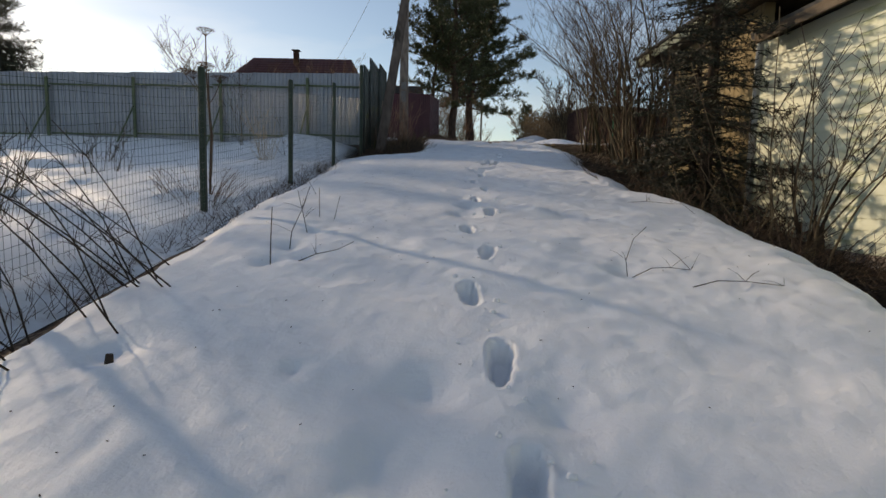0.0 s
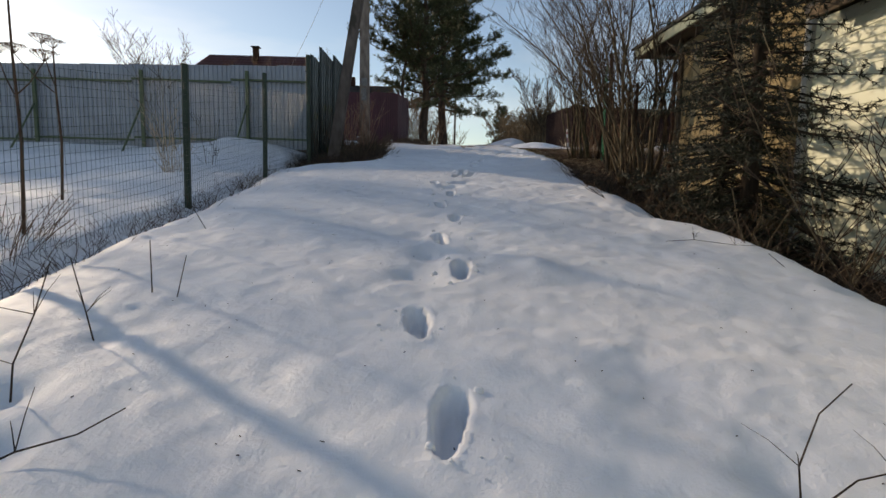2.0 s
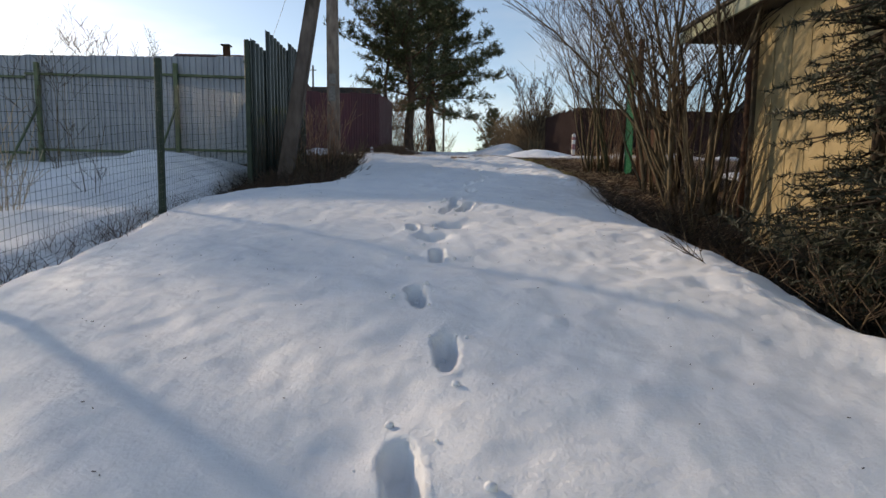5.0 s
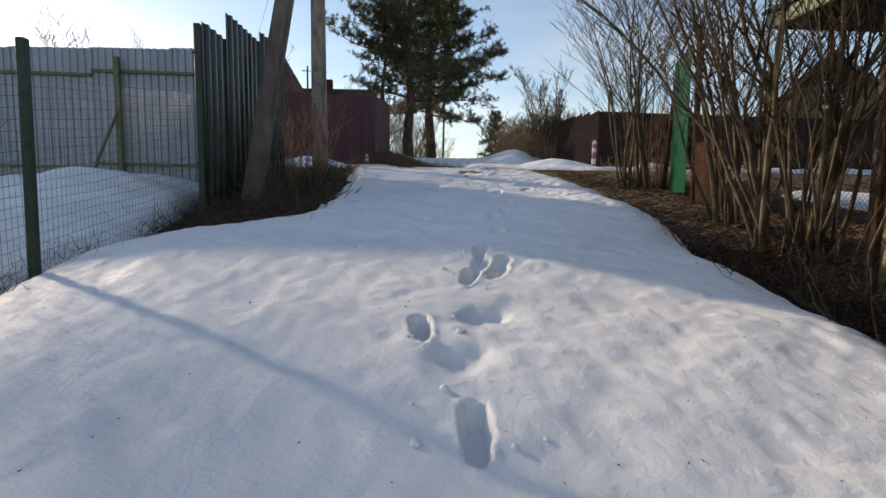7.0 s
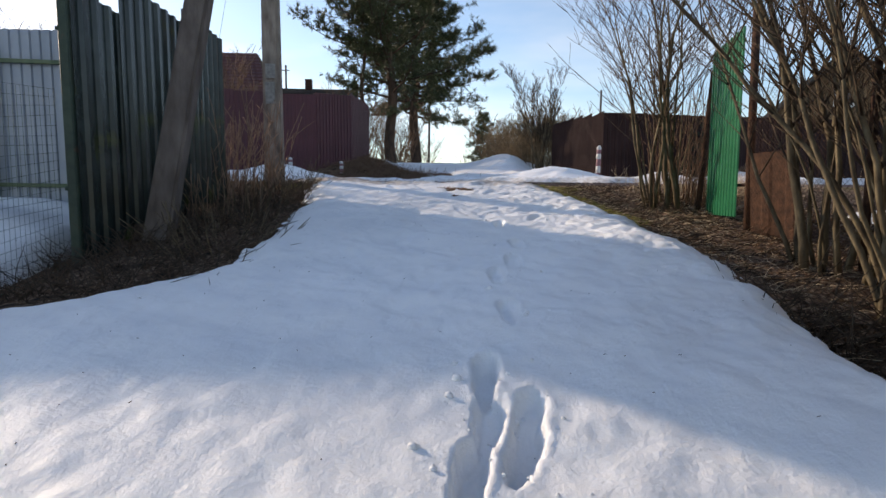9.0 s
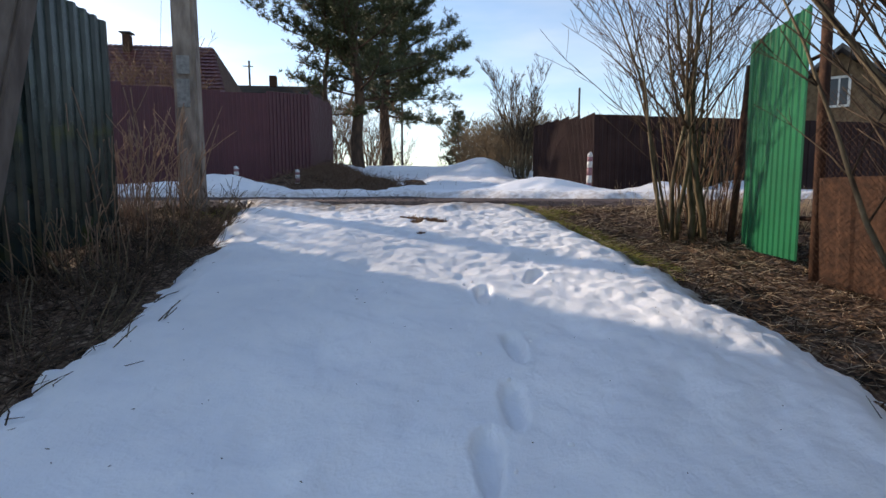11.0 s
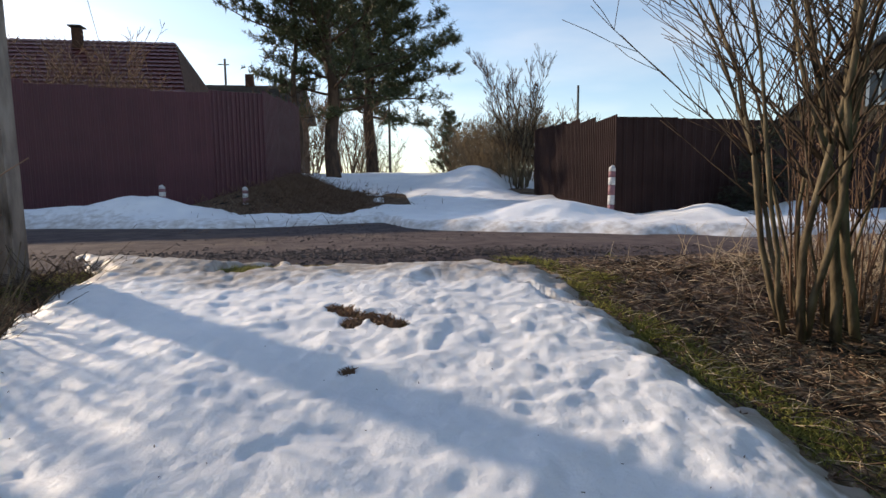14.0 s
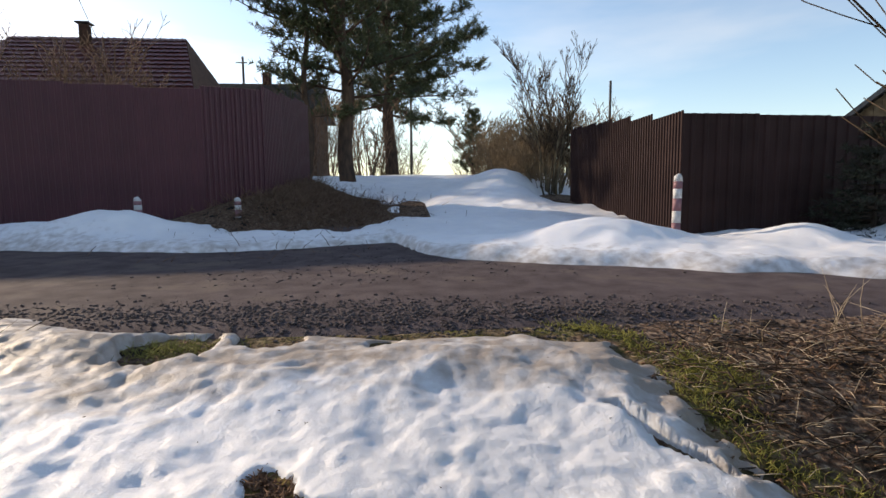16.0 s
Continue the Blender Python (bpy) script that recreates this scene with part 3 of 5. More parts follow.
def bank_depth(x, y):
    n = 0.25 * fbm(x, y, 1.2, 91)
    e = y - interp(x, FAR_EDGE) + n
    base = 0.16 * smooth(0.0, 0.5, e)
    ridge = 0.36 * np.exp(-((x + 2.6) ** 2 / 1.1 + (y - 23.7) ** 2 / 0.22)) + 0.29 * np.exp(-((x - 4.35) ** 2 / 1.0 + (y - 21.6) ** 2 / 0.5)) + 0.20 * np.exp(-((x - 6.9) ** 2 / 0.25 + (y - 21.3) ** 2 / 0.3))
    ridge = ridge + 0.20 * np.exp(-((x - 8.8) ** 2 / 0.5 + (y - 21.4) ** 2 / 0.3)) + 0.55 * np.exp(-((x - 5.0) ** 2 / 1.6 + (y - 30.0) ** 2 / 5.0)) + 0.12 * smooth(-3.0, -4.5, x) * np.exp(-(y - 23.8) ** 2 / 0.2)
    earth = smooth(0.0, 0.35, 1.0 - np.sqrt(((x - 0.1) / 2.0) ** 2 + ((y - 26.6) / 3.4) ** 2) + 0.25 * fbm(x, y, 1.3, 92))
    fence_foot = smooth(-0.2, -0.7, x) * smooth(24.2, 24.8, y) * smooth(34, 32, y)
    track = np.exp(-((x - (2.2 + 0.02 * (y - 25))) / 0.45) ** 2) * smooth(25.2, 25.8, y) * smooth(29.5, 28.0, y) * 0.20
    under_bush = np.exp(-((x - 6.0) ** 2 / 0.5 + (y - 28.8) ** 2 / 1.5))
    return (base + ridge) * smooth(-0.05, 0.3, e) - 0.05 - 0.5 * earth - 0.5 * fence_foot - track - 0.6 * under_bush


def bank_z(x, y):
    d = bank_depth(x, y)
    return np.maximum(ground_z(x, y), road_z(x, y) * (y < 24.6) - 50 * (y >= 24.6)) + 0.01 + d + (0.05 * fbm(x, y, 1.6, 93) + 0.03 * fbm(x, y, 4.5, 94)) * smooth(0, 0.1, d)


grid_object("snow_bank", steps((-30, -8, 0.4), (-8, 12, 0.07), (12, 30, 0.4)), steps((18.5, 32, 0.07), (32, 64, 0.4)), bank_z, SNOW,
            "dirty melting snow banks along the road and lane", "snow", keep=lambda x, y: bank_depth(x, y) > -0.04,
            attributes=[("dirt", lambda x, y: smooth(1.3, 0.0, y - interp(x, FAR_EDGE)) * 0.55)])


def gz(x, y):
    return float(ground_z(np.array([x]), np.array([y]))[0])


def lane_z(x, y):
    a = float(snow_z(np.array([x]), np.array([y]))[0]) if float(snow_depth(np.array([x]), np.array([y]))[0]) > 0 else -99
    return max(a, gz(x, y))


# ---- fences of profiled sheet ----
def run_sheets(fence, x0, y0, x1, y1, z_top0, z_top1, h, mesh_cache, mat, pitch, depth, w=1.15, flip=False, level=True, gap=0.0):
    """Sheets from (x0, y0) to (x1, y1), each a part of the fence, level tops stepping with the ground."""
    L = math.hypot(x1 - x0, y1 - y0)
    n = max(1, round(L / w))
    w = L / n
    key = (round(w, 3), h, pitch, depth)
    if key not in mesh_cache:
        mesh_cache[key] = sheet_mesh("sheet", w + 0.03, h, pitch, depth, mat)
    ang = math.degrees(math.atan2(y1 - y0, x1 - x0))
    for i in range(n):
        f = (i + 0.5) / n
        zt = z_top0 + (z_top1 - z_top0) * f
        k = i + 1 if flip else i
        ob = part("sheet", mesh_cache[key], mat, fence)
        ob.matrix_basis = pose(x0 + (x1 - x0) * k / n, y0 + (y1 - y0) * k / n, zt - h + random.uniform(-0.004, 0.004), 0, random.uniform(-0.05, 0.05), ang + (180 if flip else 0))


def square_post(h, a, name="post"):
    return boxed(-a / 2, -a / 2, 0, a / 2, a / 2, h, bevel=a * 0.12)


# grey fence: back side with rails, posts and raking braces
grey = thing("grey_fence", 0, 0, 0, "grey profiled steel sheet fence with olive rails and posts", "fence")
cache = {}
GY = 15.4
run_sheets(grey, -2.0, GY, -34.2, GY, 4.40, 3.95, 1.98, cache, GALV, 0.105, 0.02, w=1.15)
for zr, nm in ((0.22, "rail"), (1.58, "rail")):
    for i in range(14):
        xa, xb = -2.0 - 2.3 * i, -2.0 - 2.3 * (i + 1)
        za = 4.40 - 0.45 * (-2.0 - xa) / 32.2 - 1.98 + zr
        zb = 4.40 - 0.45 * (-2.0 - xb) / 32.2 - 1.98 + zr
        ob = part(nm, boxed(0, -0.02, -0.022, 2.3, 0.02, 0.022), RAILGREEN, grey)
        ob.matrix_basis = pose(xa, GY - 0.034, za, 0, math.degrees(math.atan2(zb - za, 2.3)), 180)
for i, x in enumerate([-3.9 - 2.45 * k for k in range(12)]):
    zt = 4.40 - 0.45 * (-2.0 - x) / 32.2
    p = part("post", square_post(2.0, 0.075), RAILGREEN, grey)
    p.matrix_basis = pose(x, GY - 0.095, zt - 2.15)
    V, F = [], []
    tube(V, F, [(x, GY - 0.13, zt - 0.95), (x - 0.10, GY - 0.9, zt - 2.15)], [0.022, 0.022], 6)
    part("brace", mesh_from("brace", V, F, RAILGREEN), RAILGREEN, grey)
part("foundation_board", boxed(-34, GY + 0.02, 1.6, -2.0, GY + 0.06, 2.46), OLDWOOD, grey)

# dark green fence beside the lane, three stepped sheets
dark = thing("dark_green_fence", 0, 0, 0, "dark green profiled steel fence with stepped sheets", "fence")
for (xa, ya), (xb, yb), zb, zt in (((-2.08, 13.70), (-2.06, 14.50), 1.98, 4.27), ((-2.02, 14.38), (-1.97, 15.76), 2.26, 4.60), ((-1.93, 15.66), (-1.88, 16.92), 2.45, 4.74)):
    me = sheet_mesh("sheet", math.hypot(xb - xa, yb - ya), zt - zb, 0.19, 0.03, DARKGREEN)
    ob = part("sheet", me, DARKGREEN, dark)
    ob.matrix_basis = pose(xa, ya, zb, 0, 0, math.degrees(math.atan2(yb - ya, xb - xa)))
for x, y, zt in ((-2.13, 13.70, 4.24), (-2.12, 15.3, 4.5), (-1.97, 16.88, 4.6)):
    p = part("post", square_post(zt - gz(x, y) + 0.1, 0.08), POSTGREEN, dark)
    p.matrix_basis = pose(x, y, gz(x, y) - 0.1)
for z0 in (2.6, 3.9):
    V, F = [], []
    tube(V, F, [(-2.17, 13.66, z0), (-2.12, 15.3, z0 + 0.25), (-1.98, 16.88, z0 + 0.4)], [0.022] * 3, 4)
    part("rail", mesh_from("rail", V, F, POSTGREEN), POSTGREEN, dark)

# maroon fence over the road
maroon = thing("maroon_fence", 0, 0, 0, "tall maroon profiled steel sheet fence", "fence")
cache = {}
run_sheets(maroon, -26, 25.0, -5.5, 25.75, 6.0, 5.86, 2.75, cache, PURPLE, 0.115, 0.012)
run_sheets(maroon, -5.5, 25.75, -1.9, 25.98, 5.80, 5.66, 2.75, cache, PURPLE, 0.115, 0.012)
run_sheets(maroon, -1.9, 25.98, -0.85, 26.45, 5.74, 5.76, 2.55, cache, PURPLE, 0.10, 0.03, w=0.58)
run_sheets(maroon, -0.85, 26.45, -0.45, 29.9, 5.80, 6.05, 2.9, cache, PURPLE, 0.10, 0.03)
for x, y in ((-0.95, 26.52), (-0.55, 29.86), (-3.4, 25.98), (-5.9, 25.86)):
    p = part("post", square_post(2.2, 0.08), DARKMETAL, maroon)
    p.matrix_basis = pose(x, y, gz(x, y) - 0.05)

# brown fence over the road
brown = thing("brown_fence", 0, 0, 0, "brown profiled steel sheet fence with a stepped sunlit side", "fence")
cache = {}
run_sheets(brown, 5.89, 22.37, 30.0, 22.9, 4.72, 4.50, 1.95, cache, BROWN, 0.19, 0.022, w=1.15)
for k, (ya, yb, zt) in enumerate(((22.37, 23.42, 4.76), (23.42, 24.35, 4.86), (24.35, 25.3, 4.96), (25.3, 26.3, 5.04), (26.3, 27.3, 5.10), (27.3, 28.3, 5.16))):
    xa, xb = 5.89 + 0.07 * (ya - 22.37), 5.89 + 0.07 * (yb - 22.37)
    me = sheet_mesh("sheet", math.hypot(xb - xa, yb - ya), 1.95, 0.10, 0.02, BROWN)
    ob = part("sheet", me, BROWN, brown)
    ob.matrix_basis = pose(xb, yb, zt - 1.95, 0, 0, math.degrees(math.atan2(ya - yb, xa - xb)))
p = part("corner_post", square_post(1.9, 0.07), BROWN, brown, "light edge post at the fence corner")
p.matrix_basis = pose(5.95, 22.44, 2.80)


# ---- road bollards ----
def bollard(x, y, z, h, tilt=0.0):
    b = thing("bollard", x, y, z, "white concrete road bollard with faded red bands", "bollard", "road bollards")
    b.matrix_basis = pose(x, y, z, 0, tilt, 20)
    r = 0.058
    cuts = [(0.0, 0.17, WHITE), (0.17, 0.34, BANDRED), (0.34, 0.50, WHITE), (0.50, 0.67, BANDRED), (0.67, 0.80, WHITE), (0.80, 0.90, BANDRED), (0.90, 1.0, WHITE)]
    for a, c, m in cuts:
        V, F = [], []
        if c == 1.0:
            tube(V, F, [(0, 0, a * h), (0, 0, 0.96 * h), (0.02, 0, h)], [r, r * 0.95, r * 0.35], 12)
        else:
            tube(V, F, [(0, 0, a * h), (0, 0, c * h)], [r, r], 12)
        part("band", mesh_from("band", V, F, m), m, b, "faded red band" if m is BANDRED else "")
    return b


bollard(5.64, 22.05, 2.83, 1.02, 1.5)
bollard(-1.0, 24.9, 2.92, 0.67)
bollard(-2.28, 23.95, 3.0, 0.62)

# ---- poles ----
pole = thing("utility_pole", -1.40, 17.95, 0, "weathered grey concrete utility pole with a paper notice", "utility pole")
bm = bmesh.new()
r = bmesh.ops.create_cube(bm, size=1.0)
for v in bm.verts:
    top = v.co.z > 0
    v.co.x *= 0.21 if top else 0.29
    v.co.y *= 0.18 if top else 0.25
    v.co.z = 10.5 if top else 2.5
bmesh.ops.subdivide_edges(bm, edges=[e for e in bm.edges if abs(e.verts[0].co.z - e.verts[1].co.z) > 1], cuts=14)
bmesh.ops.bevel(bm, geom=[e for e in bm.edges if abs(e.verts[0].co.z - e.verts[1].co.z) > 0.1], offset=0.03, segments=2, affect="EDGES")
part("shaft", bm, CONCRETE, pole)
part("notice", boxed(-0.075, -0.150, 4.42, 0.075, -0.140, 4.64, bevel=0), PAPER, pole, "weathered paper notice")
part("old_notice", boxed(-0.085, -0.149, 4.02, 0.065, -0.140, 4.36, bevel=0), PAPER, pole, "torn grey remains of a notice")
stay = thing("stay_pole", -1.76, 14.27, 0, "leaning brown-grey concrete stay pole against the utility pole", "utility pole")
bm = bmesh.new()
bmesh.ops.create_cube(bm, size=1.0)
for v in bm.verts:
    top = v.co.z > 0
    v.co.x *= 0.20 if top else 0.25
    v.co.y *= 0.17 if top else 0.21
    v.co.z = 9.4 if top else 1.6
bmesh.ops.subdivide_edges(bm, edges=[e for e in bm.edges if abs(e.verts[0].co.z - e.verts[1].co.z) > 1], cuts=12)
bmesh.ops.bevel(bm, geom=[e for e in bm.edges if abs(e.verts[0].co.z - e.verts[1].co.z) > 0.1], offset=0.025, segments=2, affect="EDGES")
for v in bm.verts:
    k = v.co.z - 1.9
    v.co.x += 0.138 * k
    v.co.y += 0.17 * k
part("shaft", bm, STAYGREY, stay)

# ---- mesh fence along the garden ----
mesh_fence = thing("mesh_fence", 0, 0, 0, "green welded wire mesh fence on square green posts", "fence")
POSTS = [(-2.72, -2.2), (-2.66, 0.42), (-2.60, 3.03), (-2.52, 5.62), (-2.36, 8.26), (-2.24, 10.85), (-2.13, 13.45)]
for x, y in POSTS[:-1]:
    zb = gz(x, y)
    top = {5.62: 2.40, 8.26: 2.80, 10.85: 3.26}.get(y, zb + 1.62)
    p = part("post", square_post(top - zb + 0.1, 0.062), POSTGREEN, mesh_fence)
    p.matrix_basis = pose(x, y, zb - 0.1, 0, 0.6, 3)
for (xa, ya), (xb, yb) in zip(POSTS[:-1], POSTS[1:]):
    V, F = [], []
    L = math.hypot(xb - xa, yb - ya)
    za, zb = gz(xa, ya) + 0.05, gz(xb, yb) + 0.05
    hgt = 1.42
    n = int(L / 0.052)
    for k in range(n + 1):
        f = k / n
        lean = 0.02 * math.sin(k * 0.37)
        tube(V, F, [(xa + (xb - xa) * f + 0.035, ya + (yb - ya) * f, za + (zb - za) * f), (xa + (xb - xa) * f + 0.035 + lean, ya + (yb - ya) * f, za + (zb - za) * f + hgt)], [0.0016, 0.0016], 3)
    for j in range(21):
        zz = hgt * j / 20
        tube(V, F, [(xa + (xb - xa) * f + 0.037, ya + (yb - ya) * f, za + (zb - za) * f + zz + 0.012 * math.sin(f * 9 + j)) for f in (0, 0.25, 0.5, 0.75, 1)], [0.0016] * 5, 3)
    part("mesh_panel", mesh_from("mesh_panel", V, F, WIRE), WIRE, mesh_fence)

# ---- house beside the lane ----
house = thing("lane_house", 4.9, 7.0, 0, "old timber house with pale green siding and ochre end", "house")
part("wall", boxed(0.03, -8.0, -0.2, 0.2, 1.55, 3.55, bevel=0), SIDING, house, "pale green timber wall")
part("wall", boxed(0.04, 1.62, 0.2, 0.2, 4.90, 4.19, bevel=0.005), YELLOW, house, "ochre boarded wall")
part("end_wall", boxed(0.2, 4.75, 0.2, 7.0, 4.90, 4.19, bevel=0), YELLOW, house)
part("back_wall", boxed(7.0, -8.0, 0, 7.2, 4.90, 4.15, bevel=0), SIDING, house)
part("near_wall", boxed(0.2, -8.0, 0, 7.0, -7.8, 3.55, bevel=0), SIDING, house)
part("corner_board", boxed(-0.03, 1.55, 0.2, 0.14, 1.66, 3.6), WHITEWOOD, house, "white corner board")
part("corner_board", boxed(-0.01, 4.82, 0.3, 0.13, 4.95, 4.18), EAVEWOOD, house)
part("plinth", boxed(-0.03, -8.0, -0.6, 0.2, 4.65, 0.55, bevel=0.01), CONCRETE, house)
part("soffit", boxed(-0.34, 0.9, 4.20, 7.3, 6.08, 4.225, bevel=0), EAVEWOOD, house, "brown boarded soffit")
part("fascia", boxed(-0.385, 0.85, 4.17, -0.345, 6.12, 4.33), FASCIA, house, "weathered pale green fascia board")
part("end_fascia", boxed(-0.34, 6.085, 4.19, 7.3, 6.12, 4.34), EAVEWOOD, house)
bm = bmesh.new()
box(bm, -0.42, 0.8, 4.345, 4.0, 6.16, 4.39)
bmesh.ops.rotate(bm, verts=bm.verts, cent=(-0.4, 0, 4.34), matrix=Matrix.Rotation(radians(-16), 3, "Y"))
part("roof", bm, ROOFGREY, house, "grey weathered roofing")
bm = bmesh.new()
box(bm, -0.30, -8.3, 3.52, 3.8, 1.3, 3.62)
bmesh.ops.rotate(bm, verts=bm.verts, cent=(-0.3, 0, 3.52), matrix=Matrix.Rotation(radians(-20), 3, "Y"))
part("roof", bm, ROOFGREY, house)
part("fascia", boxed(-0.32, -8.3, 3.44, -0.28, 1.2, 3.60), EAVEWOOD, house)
bm = bmesh.new()
box(bm, 3.2, -8.3, 4.6, 7.4, 5.2, 4.7)
part("roof", bm, ROOFGREY, house)
sid = mesh_from("siding_board", [(0.004, 0, 0), (0.03, 0, 0), (0.03, 0, 0.135), (0.016, 0, 0.135), (0.004, 9.5, 0), (0.03, 9.5, 0), (0.03, 9.5, 0.135), (0.016, 9.5, 0.135)],
                [(0, 1, 2, 3), (4, 7, 6, 5), (0, 3, 7, 4), (0, 4, 5, 1), (3, 2, 6, 7)], SIDING)
for k in range(22):
    ob = part("siding_board", sid, SIDING, house)
    ob.matrix_basis = pose(0, -7.98, 0.56 + 0.135 * k)
for k in range(10):
    part("board", boxed(0.02, 1.70 + 0.31 * k, 0.56, 0.04, 1.70 + 0.31 * k + 0.30, 4.18, bevel=0.003), YELLOW, house)
# ---- green sheet and netting on the yard side ----
gs = thing("green_fence_panel", 4.63, 14.99, 0, "bright green profiled steel fence sheet between rusty posts", "fence")
me = sheet_mesh("sheet", 1.25, 2.22, 0.115, 0.014, GREEN)
ob = part("sheet", me, GREEN, gs)
ob.matrix_basis = pose(0.36, 1.21, 2.32, 0, 0, math.degrees(math.atan2(-1.2, -0.35)))
V, F = [], []
tube(V, F, [(0.10, -0.10, 1.95), (0.06, -0.10, 4.75)], [0.045, 0.045], 8)
part("post", mesh_from("post", V, F, RUST, True), RUST, gs)
V, F = [], []
tube(V, F, [(0.30, 1.34, 2.1), (0.46, 1.34, 4.35)], [0.04, 0.04], 8)
part("post", mesh_from("post", V, F, RUST, True), RUST, gs)
for zr in (2.7, 4.1):
    V, F = [], []
    tube(V, F, [(0.06, -0.06, zr), (0.42, 1.27, zr)], [0.02, 0.02], 4)
    part("rail", mesh_from("rail", V, F, RUST), RUST, gs)

net = thing("chain_link_fence", 4.66, 14.9, 0, "rusty chain link netting on brown steel posts", "fence")
V, F = [], []
L, H = 3.4, 1.7
step = 0.055
for k in range(int((L + H) / step)):
    for sgn in (1, -1):
        s0 = k * step - (H if sgn > 0 else 0)
        pts = []
        for j in range(2):
            z = H * j
            s = s0 + sgn * z if sgn > 0 else s0 - z
            pts.append((s, z))
        (sa, za), (sb, zb) = pts
        if sa == sb:
            continue
        lo, hi = max(min(sa, sb), 0), min(max(sa, sb), L)
        if hi - lo < 0.03:
            continue
        f = lambda s: za + (zb - za) * (s - sa) / (sb - sa)
        tube(V, F, [(0.02 * math.sin(lo), -lo, 2.1 - 0.12 * lo + f(lo)), (0.02 * math.sin(hi), -hi, 2.1 - 0.12 * hi + f(hi))], [0.0016, 0.0016], 3)
part("netting", mesh_from("netting", V, F, RUST), RUST, net)
for k in (1, 2):
    V, F = [], []
    tube(V, F, [(0.02, -1.65 * k, 1.6), (0.02, -1.65 * k, 3.9 - 0.15 * k)], [0.035, 0.035], 8)
    part("post", mesh_from("post", V, F, RUST, True), RUST, net)
rs = thing("rusty_sheet", 4.73, 14.86, 2.08, "rusty brown metal sheet leaning at the netting", "metal sheet")
ob = part("panel", sheet_mesh("panel", 0.64, 0.98, 0.32, 0.012, RUST), RUST, rs)
ob.matrix_basis = pose(0, 0, 0, 3, 0, -82)


# ---- far houses ----
def hip_house(x0, x1, y0, y1, ridge_x0, ridge_x1, z0, z_eave, z_ridge, roof_mat, wall_mat, label, name="far_house"):
    yr = (y0 + y1) / 2
    hs = thing(name, (x0 + x1) / 2, yr, z0, label, "house")
    cx = (x0 + x1) / 2
    part("wall", boxed(x0 - cx, y0 - yr, 0, x1 - cx, y1 - yr, z_eave - z0, bevel=0), wall_mat, hs)
    e = 0.6
    A, B, C, D = Vector((x0 - e - cx, y0 - e - yr, z_eave - z0)), Vector((x1 + e - cx, y0 - e - yr, z_eave - z0)), Vector((x1 + e - cx, y1 + e - yr, z_eave - z0)), Vector((x0 - e - cx, y1 + e - yr, z_eave - z0))
    R0, R1 = Vector((ridge_x0 - cx, 0, z_ridge - z0)), Vector((ridge_x1 - cx, 0, z_ridge - z0))
    rows = 14
    # tiled front slope: overlapping courses with waves
    for j in range(rows):
        a, b = j / rows, (j + 1) / rows
        la, ra = A.lerp(R0, a), B.lerp(R1, a)
        lb, rb = A.lerp(R0, b), B.lerp(R1, b)
        m = 60
        V, F = [], []
        base = 0
        for i in range(m + 1):
            f = i / m
            w = 0.025 * (i % 2)
            V.append(la.lerp(ra, f) + Vector((0, -0.03, 0.07 + w)))
            V.append(lb.lerp(rb, f) + Vector((0, -0.03, 0.0 + w)))
        for i in range(m):
            F.append((base + 2 * i, base + 2 * i + 2, base + 2 * i + 3, base + 2 * i + 1))
        part("roof_panel", mesh_from("roof_panel", V, F, roof_mat), roof_mat, hs)
    V2 = [A, B, C, D, R0, R1]
    part("roof", mesh_from("roof_body", V2, [(0, 1, 5, 4), (2, 3, 4, 5), (3, 0, 4), (0, 3, 2, 1)], roof_mat), roof_mat, hs)
    part("gable", mesh_from("gable", [B + Vector((0.01, 0, 0)), C, R1 + Vector((0.02, 0, 0))], [(0, 1, 2)], BRICK), BRICK, hs, "brown gable end")
    return hs


h1 = hip_house(-15.6, -6.2, 37.4, 44.0, -14.4, -7.15, 3.5, 7.4, 10.6, REDROOF, BRICK, "house with a dark red tiled metal roof")
part("chimney", boxed(-0.35, -0.75, 6.5, 0.0, -0.4, 7.45, bevel=0.01), RUST, h1, "brown brick chimney")
part("chimney_cap", boxed(-0.45, -0.85, 7.5, 0.1, -0.3, 7.56), DARKMETAL, h1)
h2 = hip_house(-9.4, -2.6, 48.5, 55.5, -9.1, -2.4, 3.5, 8.7, 10.9, ROOFGREY, BRICK, "house with a mossy grey roof behind the pines")
part("chimney", boxed(-0.3, -0.3, 6.6, 0.2, 0.2, 8.1, bevel=0.01), RUST, h2, "dark brick chimney")

gh = thing("log_gable_house", 21.2, 32.2, 3.0, "wooden house with a boarded gable, a small window and grey roof", "house", rz=-42)
part("wall", boxed(-3.6, -4.0, -0.5, 3.6, 4.0, 2.0, bevel=0), LOG, gh)
part("gable", mesh_from("gable", [(-3.6, -4.02, 1.99), (3.6, -4.02, 1.99), (0, -4.02, 5.2), (-3.6, -3.85, 1.99), (3.6, -3.85, 1.99), (0, -3.85, 5.2)], [(0, 1, 2), (3, 5, 4), (0, 2, 5, 3), (1, 4, 5, 2)], LOG), LOG, gh)
for k in range(35):
    bx = -3.58 + 0.205 * k
    part("board", boxed(bx, -4.06, 1.6, bx + 0.19, -4.025, 5.15 - 0.885 * max(abs(bx), abs(bx + 0.19)), bevel=0.004), LOG, gh)
win = part("window", boxed(-0.28, -4.10, 3.25, 0.28, -4.065, 4.25, bevel=0.004), GLASS, gh)
